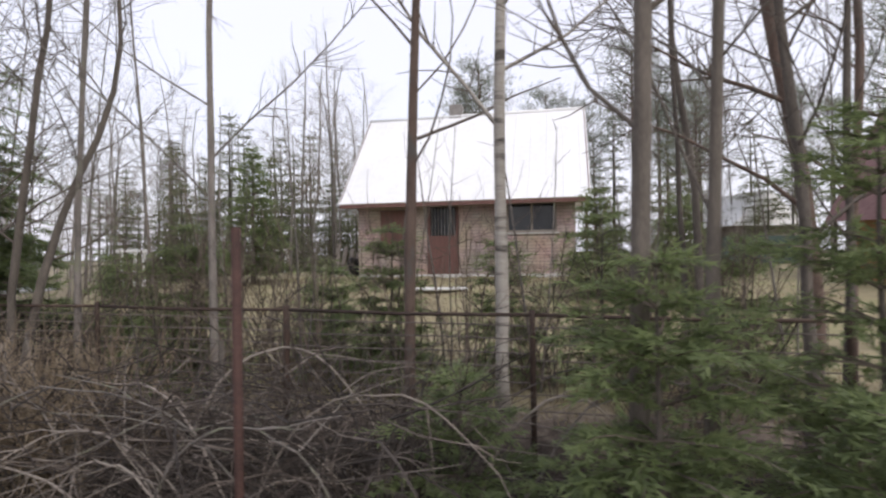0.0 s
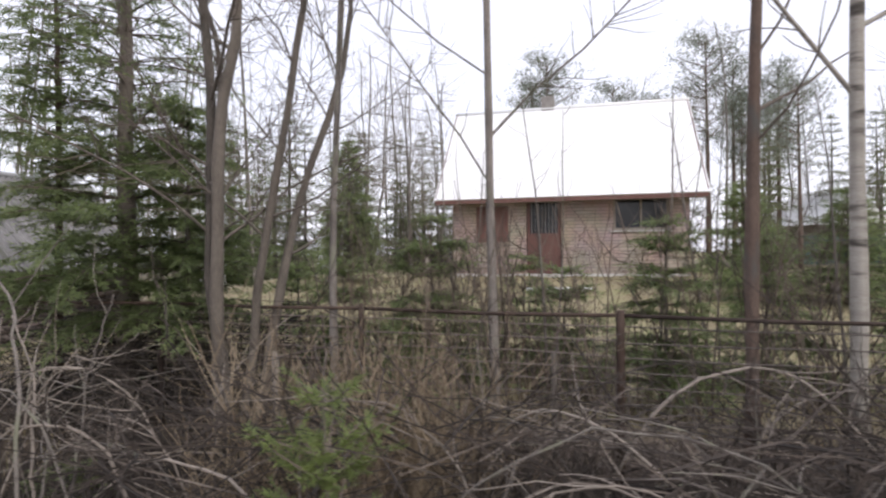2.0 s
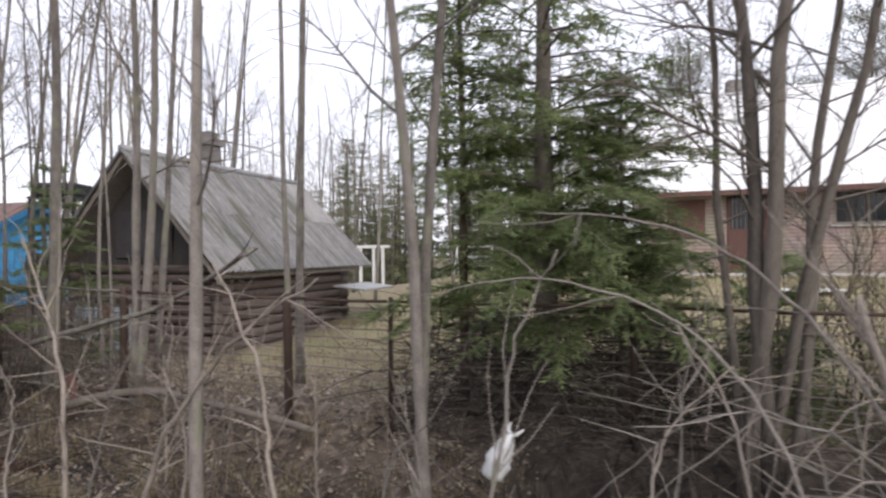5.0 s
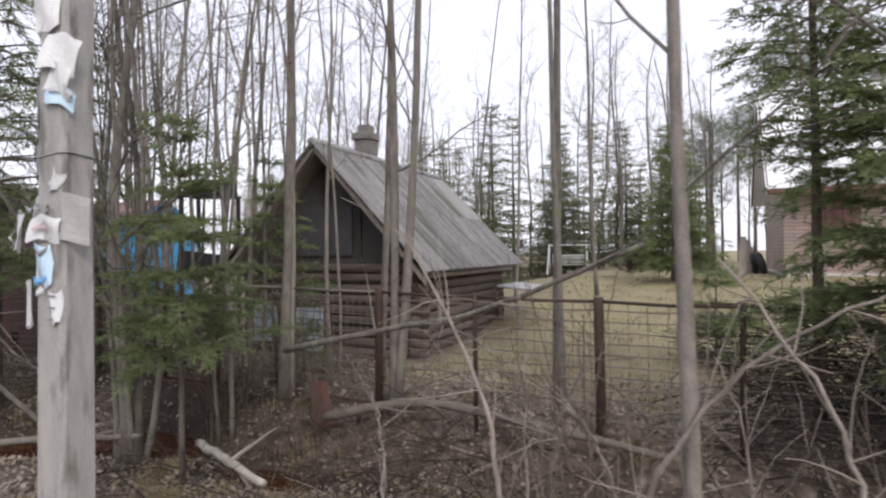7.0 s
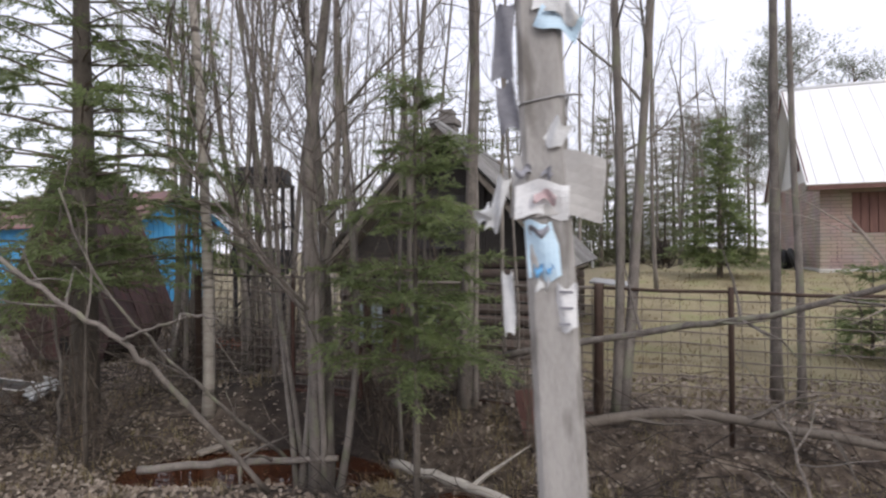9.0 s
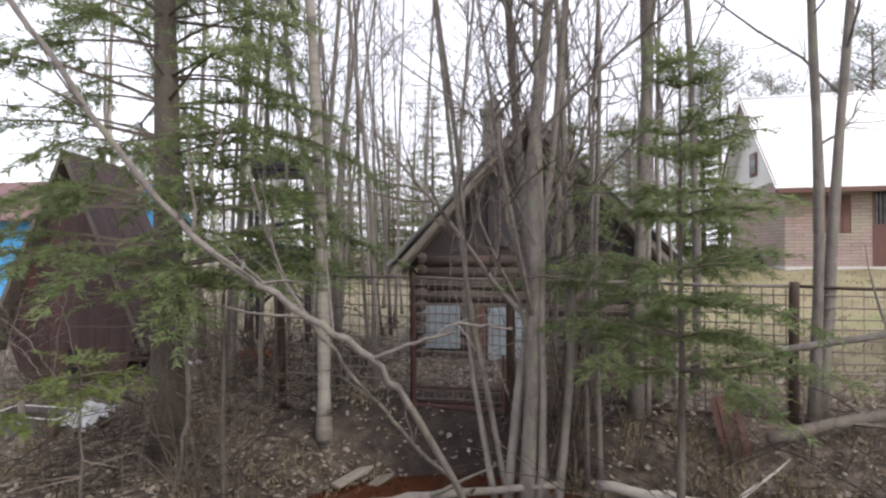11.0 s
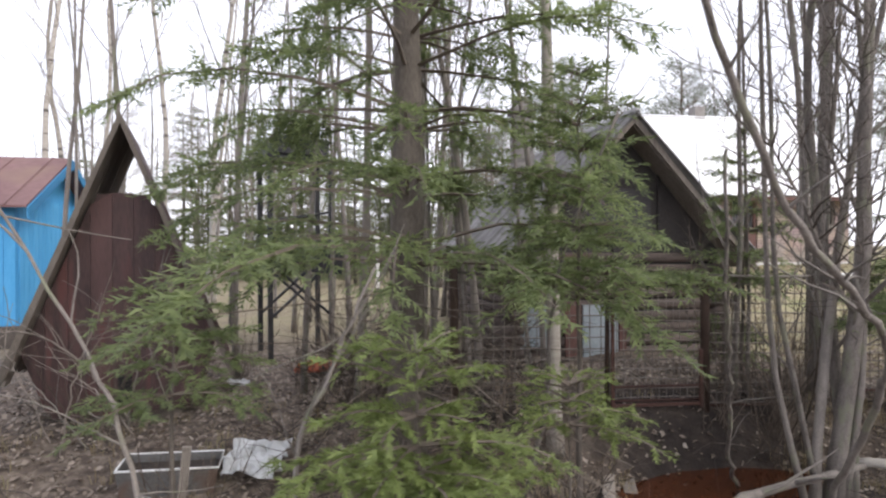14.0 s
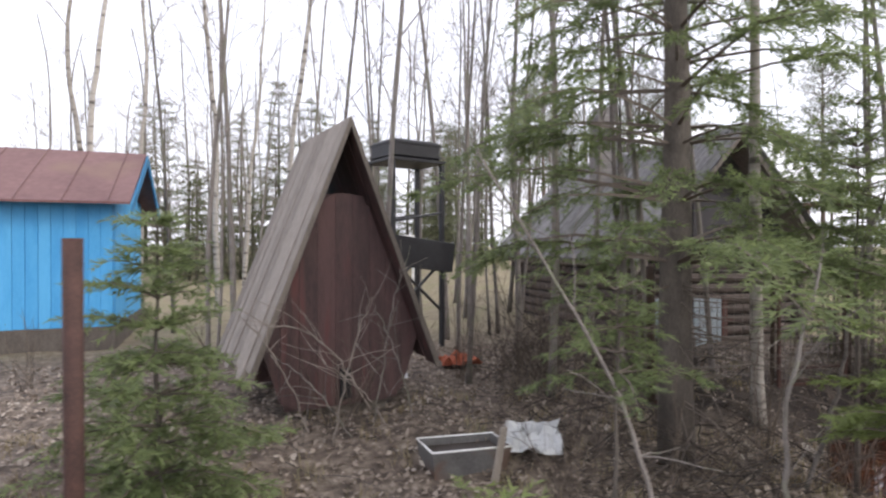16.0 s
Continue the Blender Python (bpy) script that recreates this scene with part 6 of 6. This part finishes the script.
dead_branch([(-11.95, 4.1, 0.74), (-10.9, 4.0, 0.98), (-9.9, 3.85, 1.2), (-8.7, 3.6, 1.68)], 0.03, 0.016, "long broken branch leaning through the alders with a pale split end", BARK, 1, 9)
dead_branch([(-13.72, 3.35, -0.3), (-13.98, 2.75, 0.55), (-14.2, 2.42, 1.02), (-14.55, 2.23, 1.3), (-15.08, 2.07, 1.75), (-15.54, 1.9, 2.42), (-16.0, 1.8, 3.2), (-16.3, 1.8, 4.2)], 0.022, 0.013, "leaning dead grey trunk spotted with lichen", BARK, 2, 14)
dead_branch([(-14.2, 2.42, 1.02), (-13.95, 2.45, 1.1), (-13.7, 2.5, 1.2), (-13.45, 2.5, 1.18)], 0.012, 0.006, "broken side limb of the leaning trunk", BARK, 17, 3)
dead_branch([(-13.9, 4.0, -0.35), (-14.17, 3.75, 0.0), (-14.4, 3.4, 0.45), (-14.62, 3.12, 0.86), (-14.87, 2.78, 1.46), (-15.0, 2.6, 2.1)], 0.018, 0.009, "arching grey stem springing from the ditch", BARK, 18, 9)
dead_branch([(-11.6, 4.25, 0.12), (-10.8, 4.35, 0.3), (-10.0, 4.4, 0.26), (-8.6, 4.3, 0.12)], 0.05, 0.03, "fallen log lying along the fence foot", BARK_DARK, 3, 5)
dead_branch([(-12.9, 3.95, -0.2), (-12.2, 3.6, -0.14), (-11.5, 3.3, -0.14)], 0.042, 0.03, "fallen birch log lying on the ditch bank", BARK_BIRCH, 4, 2)
dead_branch([(-14.9, 3.2, -0.22), (-14.1, 3.5, -0.16), (-13.2, 3.55, -0.05)], 0.038, 0.025, "fallen branch lying across the ditch", BARK, 5, 4)
dead_branch([(-4.95, 2.35, -0.25), (-5.15, 2.55, 0.9), (-5.45, 2.75, 1.42), (-5.9, 2.75, 1.72), (-6.45, 2.7, 1.8)], 0.011, 0.004, "grey arching shrub stem leaning over the ditch", BARK, 6, 5)
dead_branch([(-5.25, 2.4, -0.25), (-5.4, 2.5, 0.6), (-5.75, 2.6, 1.25), (-6.4, 2.6, 1.5), (-7.0, 2.65, 1.42)], 0.009, 0.003, "grey arching shrub stem leaning over the ditch", BARK, 7, 4)
dead_branch([(-5.2, 2.35, -0.25), (-5.15, 2.4, 0.7), (-5.28, 2.5, 1.45)], 0.016, 0.012, "broken pale stump of a shrub stem", PALE_WOOD, 8, 4)
dead_branch([(-16.0, 3.3, -0.25), (-15.8, 3.2, 0.5), (-15.75, 3.1, 1.4), (-15.4, 3.0, 2.4)], 0.017, 0.008, "slender grey stem growing beside the ditch", BARK, 9, 8)
dead_branch([(-17.75, 2.55, -0.25), (-17.9, 2.6, 0.5), (-18.15, 2.7, 1.1), (-18.75, 2.8, 2.1)], 0.016, 0.006, "slender leaning grey sapling", BARK, 10, 10)
dead_branch([(-17.15, 2.3, -0.25), (-17.2, 2.35, 0.6), (-17.05, 2.4, 1.05), (-16.85, 2.45, 1.5)], 0.016, 0.006, "slender forked grey sapling", BARK, 11, 10)
dead_branch([(-18.9, 5.3, 0.05), (-19.2, 5.2, 0.55), (-19.5, 5.1, 0.85), (-19.9, 5.0, 0.95)], 0.012, 0.004, "thin twiggy branch before the outhouse", PALE_WOOD, 12, 10)
dead_branch([(-9.3, 2.55, -0.25), (-9.35, 2.6, 0.6), (-9.6, 2.7, 1.2), (-9.95, 2.75, 1.75)], 0.018, 0.006, "pale leaning shrub stem on the ditch bank", PALE_WOOD, 13, 12)
dead_branch([(-8.8, 2.5, -0.25), (-8.6, 2.6, 0.5), (-8.2, 2.7, 1.1), (-7.6, 2.7, 1.5)], 0.02, 0.006, "pale leaning shrub stem on the ditch bank", PALE_WOOD, 14, 12)
dead_branch([(-7.6, 2.4, -0.25), (-7.75, 2.5, 0.4), (-7.9, 2.6, 1.0), (-8.3, 2.7, 1.6)], 0.016, 0.006, "pale leaning shrub stem on the ditch bank", PALE_WOOD, 15, 12)
for k_, (x0, y0, lx, hh) in enumerate(((-19.45, 5.15, -0.55, 1.0), (-19.1, 5.0, -0.7, 0.75), (-18.75, 5.1, -0.6, 0.6), (-18.5, 5.25, -0.4, 1.1), (-19.3, 4.9, 0.35, 1.25), (-18.9, 5.2, 0.3, 1.5))):
    zb = ground_z(x0, y0)
    dead_branch([(x0, y0, zb - 0.05), (x0 + lx * 0.35, y0 - 0.02, zb + hh * 0.45), (x0 + lx * 0.7, y0 + 0.02, zb + hh * 0.8), (x0 + lx, y0, zb + hh)], 0.008, 0.003, "thin bare whip growing before the outhouse", BARK if k_ % 2 else PALE_WOOD, 190 + k_, 7)
# upright pale stems standing along the ditch
r_ = np.random.default_rng(22)
for i in range(14):
    x0, y0 = -10.2 + 5.6 * (i + r_.uniform(0, 1)) / 14, r_.uniform(2.5, 3.6)
    zb, hh, lx = ground_z(x0, y0), r_.uniform(0.9, 1.9), r_.normal(0, 0.3)
    dead_branch([(x0, y0, zb - 0.05), (x0 + lx * 0.3, y0 + 0.02, zb + hh * 0.4), (x0 + lx * 0.5, y0 + 0.1, zb + hh * 0.75), (x0 + lx, y0 + 0.15, zb + hh)],
                r_.uniform(0.008, 0.015), 0.004, "upright dead grey shrub stem on the ditch bank", PALE_WOOD if i % 2 else BARK, 160 + i, 9)
# long pale arches over the brushwood
r_ = np.random.default_rng(21)
for i in range(34):
    x0 = r_.uniform(-4.6, -0.5)
    y0 = r_.uniform(2.25, 3.6)
    s = r_.choice([-1, 1])
    ln = r_.uniform(1.0, 2.6)
    hh = r_.uniform(0.45, 1.4)
    y1 = y0 + r_.uniform(-0.5, 0.6)
    zb = ground_z(x0, y0)
    dead_branch([(x0, y0, zb - 0.05), (x0 + s * ln * 0.3, y0 + (y1 - y0) * 0.3, zb + hh * 0.85), (x0 + s * ln * 0.65, y0 + (y1 - y0) * 0.7, zb + hh), (x0 + s * ln, max(2.0, y1), zb + hh * r_.uniform(0.3, 0.8))],
                r_.uniform(0.006, 0.014), 0.003, "long dead branch arching over the brushwood heap", PALE_WOOD if i % 3 else BARK, 100 + i, 7)


def brush_heap(name, x0, x1, y0, y1, count, top, seed, label, long=(0.5, 1.5), up=0.35, thin=(0.0025, 0.0075), mat=BRUSH):
    """A tangle of dead sticks: one mass that nobody could count."""
    r = np.random.default_rng(seed)
    g = Geo()
    for i in range(count):
        x, y = r.uniform(x0, x1), r.uniform(y0, y1)
        z = ground_z(x, y) + top * r.uniform(0, 1) ** 1.6
        a = r.uniform(0, 6.28)
        w = np.array([math.cos(a), 0.6 * math.sin(a), r.normal(up * 0.3, up)])
        ln = r.uniform(*long)
        line = wander(r, (x, y, z), w, ln, 5, 0.16, 0.0, 0.12)
        line[:, 1] = np.maximum(line[:, 1], 1.9)
        line[:, 2] = np.maximum(line[:, 2], height(line[:, 0], line[:, 1]))
        rad = r.uniform(*thin)
        g.tube(line, rad * np.array([1, 0.95, 0.85, 0.7, 0.55, 0.3]), 3, False)
        for _ in range(2):
            k = r.integers(1, 5)
            t = wander(r, line[k], w + r.normal(0, 0.7, 3), ln * 0.35, 3, 0.15)
            g.tube(t, rad * np.array([0.6, 0.5, 0.4, 0.2]), 3, False)
    return tagged(part(name, g, mat), label, "brushwood", kind="stuff")


brush_heap("brushwood", -4.7, -0.75, 2.3, 3.9, 1000, 1.2, 31, "heap of grey-brown cut brushwood filling the ditch")
brush_heap("brushwood", -7.2, -4.4, 2.7, 4.3, 260, 0.3, 32, "tangled sticks coloured dark as shade along the wet ditch", mat=BRUSH_SHADED)
brush_heap("brushwood", -10.0, -7.4, 2.5, 4.4, 110, 0.14, 33, "tangled dead sticks along the ditch")
brush_heap("brushwood", -13.0, -9.8, 2.7, 4.7, 170, 0.14, 34, "dead sticks scattered along the fence foot", up=0.2)
brush_heap("brushwood", -17.6, -15.4, 3.0, 4.9, 260, 0.3, 35, "brown dead twigs round the spruce foot", long=(0.3, 0.9))
brush_heap("brushwood", -17.2, -15.0, 5.2, 6.6, 260, 0.6, 36, "brown twiggy undergrowth beside the hut", long=(0.4, 1.0), up=0.6)
brush_heap("brushwood", -25.0, -17.6, 2.4, 6.5, 160, 0.06, 37, "small dead sticks strewn over the leaves", long=(0.2, 0.6), up=0.1, thin=(0.002, 0.005))
brush_heap("brushwood", -8.0, -5.3, 4.3, 6.4, 1300, 0.8, 38, "tangle of dead twigs under the spruce, coloured dark as shade", long=(0.4, 1.0), up=0.4, mat=BRUSH_SHADED)


def shrub(name, x, y, tall, stems, seed, label, spread=0.28, rad=0.008, mat=None, group="bare shrubs"):
    r = np.random.default_rng(seed)
    root = thing(name, pose(x, y, ground_z(x, y) - 0.04), label, "shrub", group)
    g, t = Geo(), Geo()
    for i in range(stems):
        b = r.normal(0, 0.12, 3) * [1, 1, 0]
        w = np.array([r.normal(0, spread), r.normal(0, spread), 1])
        ln = tall * r.uniform(0.5, 1.1)
        line = wander(r, b, w, ln, 7, 0.09, 0.02)
        q = rad * r.uniform(0.5, 1.3)
        g.tube(line, q * np.linspace(1, 0.3, 8), 5, False)
        for _ in range(int(3 + ln * 4)):
            k = r.integers(2, 7)
            d = line[k] - line[k - 1]
            d = d / np.linalg.norm(d) * 0.7 + r.normal(0, 0.45, 3)
            tl = wander(r, line[k], d, ln * r.uniform(0.12, 0.34), 3, 0.14, 0.04)
            t.tube(tl, q * np.array([0.45, 0.36, 0.28, 0.15]), 3, False)
    tagged(part("stem_mass", g, mat or THICKET, root, smooth=True), kind="stuff")
    tagged(part("twig_mass", t, mat or THICKET, root), kind="stuff")
    return root


def thicket():
    r = np.random.default_rng(41)
    kinds = [shrub("bare_shrub", -4.3, 4.2, 1.8, 15, 51, "many-stemmed brown leafless shrub on the ditch bank"),
             shrub("bare_shrub", -5.0, 5.4, 1.3, 13, 52, "low twiggy brown leafless shrub on the lawn edge", 0.4),
             shrub("bare_shrub", -9.0, 3.5, 1.9, 7, 53, "tall thin-stemmed leafless shrub on the ditch bank", 0.22, 0.009),
             shrub("bare_shrub", -3.6, 3.7, 1.0, 16, 54, "low dense leafless shrub outside the fence", 0.45, 0.006)]

    dusky = [shrub("bare_shrub", -2.4, 3.5, 1.3, 15, 55, "dark many-stemmed leafless shrub among the brushwood", mat=BRUSH),
             shrub("bare_shrub", -0.9, 3.8, 1.1, 15, 56, "low dark leafless shrub among the brushwood", 0.4, 0.007, mat=BRUSH)]

    murky = shrub("bare_shrub", -5.6, 3.6, 1.1, 13, 58, "low leafless shrub over the wet ditch, coloured dark as shade", 0.35, 0.007, mat=BRUSH_SHADED)
    tan = shrub("bare_shrub", -3.9, 3.4, 1.55, 16, 57, "straw-brown thicket of upright leafless stems outside the fence", 0.16, 0.007, mat=TAN)

    def lay(k, x, y, s):
        copy_thing(kinds[k], pose(x, y, ground_z(x, y) - 0.04, 0, 0, r.uniform(0, 360)) @ Matrix.Scale(s, 4))

    for i in range(22):
        x, y = r.uniform(-4.2, -0.6), r.uniform(3.0, 4.2)
        copy_thing(dusky[i % 2], pose(x, y, ground_z(x, y) - 0.04, 0, 0, r.uniform(0, 360)) @ Matrix.Scale(r.uniform(0.8, 1.2), 4))
    for i in range(14):
        x, y = r.uniform(-7.2, -4.7), r.uniform(3.0, 4.3)
        copy_thing(murky, pose(x, y, ground_z(x, y) - 0.04, 0, 0, r.uniform(0, 360)) @ Matrix.Scale(r.uniform(0.5, 0.9), 4))
    for i in range(44):
        lay(r.choice([0, 2, 2, 3]), r.uniform(-5.5, 2.8), r.uniform(4.8, 6.8), r.uniform(0.75, 1.15))
    for i in range(22):
        x, y = r.uniform(-4.55, -3.1), r.uniform(2.9, 4.1)
        copy_thing(tan, pose(x, y, ground_z(x, y) - 0.04, 0, 0, r.uniform(0, 360)) @ Matrix.Scale(r.uniform(0.65, 1.15), 4))
    for i in range(7):
        lay(3, r.uniform(-9.6, -6.8), r.uniform(3.6, 4.3), r.uniform(0.4, 0.7))
    for i in range(8):
        lay(r.integers(1, 4), r.uniform(-12.4, -9.2), r.uniform(4.1, 4.6), r.uniform(0.4, 0.7))
    for i in range(8):
        lay(r.integers(0, 3), r.uniform(-13.6, -12.2), r.uniform(4.4, 5.6), r.uniform(0.6, 1.05))
    for i in range(16):
        lay(r.integers(0, 4), r.uniform(-17.6, -15.3), r.uniform(5.0, 7.4), r.uniform(0.6, 1.0))
    for i in range(8):
        lay(r.integers(1, 4), r.uniform(-21.5, -18.2), r.uniform(6.9, 9.5), r.uniform(0.5, 0.9))
    for i in range(2):
        lay(2, r.uniform(-9.5, -7.0), r.uniform(2.8, 3.5), r.uniform(0.7, 0.9))
    for x, y, s in ((-17.9, 3.3, 0.55), (-19.4, 2.6, 0.4), (-16.1, 3.6, 0.8), (-15.6, 3.3, 0.7), (-18.0, 2.35, 0.45), (-17.1, 3.4, 0.75), (-19.15, 5.25, 0.6), (-22.5, 7.5, 0.7), (-23.5, 6.4, 0.8)):
        lay(r.integers(0, 3), x, y, s)


thicket()


# ---- dead leaves, dry grass ----
def litter():
    r = np.random.default_rng(61)
    x = np.concatenate([r.uniform(-26, -14.5, 24000), r.uniform(-15.5, -6.8, 17000)])
    y = np.concatenate([2.0 + 6.5 * r.uniform(0, 1, 24000) ** 1.4, r.uniform(1.7, 6.4, 17000)])
    z = height(x, y)
    muddy = (x > -16.2) & (x < -12.3) & (y > 4.4) & (y < 5.3)
    keep = (z > -0.42) & (~muddy | (r.uniform(0, 1, len(x)) < 0.35))
    x, y, z = x[keep], y[keep], z[keep]
    n = len(x)
    a = r.uniform(0, 6.28, n)
    s = r.uniform(0.014, 0.034, n)
    u = np.stack([np.cos(a) * s, np.sin(a) * s, r.normal(0, 0.35, n) * s], 1)
    v = np.stack([-np.sin(a) * s * 0.65, np.cos(a) * s * 0.65, r.normal(0, 0.35, n) * s], 1)
    c = np.stack([x, y, z + 0.012 + r.uniform(0, 0.02, n)], 1)
    quad = np.stack([c - u, c - v * 0.9 + [0, 0, 0.004], c + u, c + v + [0, 0, 0.006]], 1).reshape(-1, 3)
    g = Geo()
    g.v.append(quad)
    g.f = [tuple(q) for q in np.arange(n * 4).reshape(-1, 4).tolist()]
    g.n = n * 4
    tagged(part("fallen_leaves", g, LITTER), "curled brown dead leaves covering the soil", "leaves", kind="stuff")


litter()


def grass(name, count, xr, yr, tall, seed, label, mat=STRAW, tufts=60, flop=0.5, wide=0.0035):
    r = np.random.default_rng(seed)
    cx, cy = r.uniform(*xr, tufts), r.uniform(*yr, tufts)
    k = r.integers(0, tufts, count)
    x, y = cx[k] + r.normal(0, 0.07, count), cy[k] + r.normal(0, 0.07, count)
    z = height(x, y) - 0.01
    h = tall * r.uniform(0.4, 1.2, count)
    a = r.uniform(0, 6.28, count)
    l = flop * r.uniform(0.1, 1.0, count) * h
    p0 = np.stack([x, y, z], 1)
    d = np.stack([np.cos(a), np.sin(a), 0 * a], 1)
    s = np.stack([-np.sin(a), np.cos(a), 0 * a], 1) * wide
    p1 = p0 + d * (l * 0.35)[:, None] + np.array([0, 0, 1]) * (h * 0.65)[:, None]
    p2 = p0 + d * l[:, None] + np.array([0, 0, 1]) * (h * (1 - 0.3 * flop))[:, None]
    v = np.stack([p0 - s, p0 + s, p1 + s * 0.8, p1 - s * 0.8, p2], 1).reshape(-1, 3)
    g = Geo()
    g.v.append(v)
    b = np.arange(count)[:, None] * 5
    g.f = [tuple(q) for q in (b + [0, 1, 2, 3]).tolist()] + [tuple(q) for q in (b + [3, 2, 4]).tolist()]
    g.n = count * 5
    return tagged(part(name, g, mat), label, "grass", kind="stuff")


grass("dry_grass", 7000, (-13.2, -6.8), (2.4, 4.7), 0.15, 71, "straw-coloured dry grass tufts along the ditch", tufts=170, flop=0.9)
grass("dry_grass", 900, (-6.5, 2.5), (3.4, 4.6), 0.3, 72, "straw-coloured dry grass tufts under the brushwood", tufts=70, flop=0.8)
grass("dry_grass", 5000, (-24.0, -14.0), (2.3, 6.0), 0.14, 73, "thin dry grass between dead leaves", tufts=220, flop=0.9)
grass("lawn_grass", 16000, (-11.5, 4.0), (4.9, 9.0), 0.07, 74, "short yellow-green spring lawn grass", tufts=4000, flop=0.7, wide=0.005)
grass("lawn_grass", 9000, (-12.0, 6.0), (9.0, 17.5), 0.08, 75, "short yellow-green spring lawn grass", tufts=4000, flop=0.7, wide=0.009)
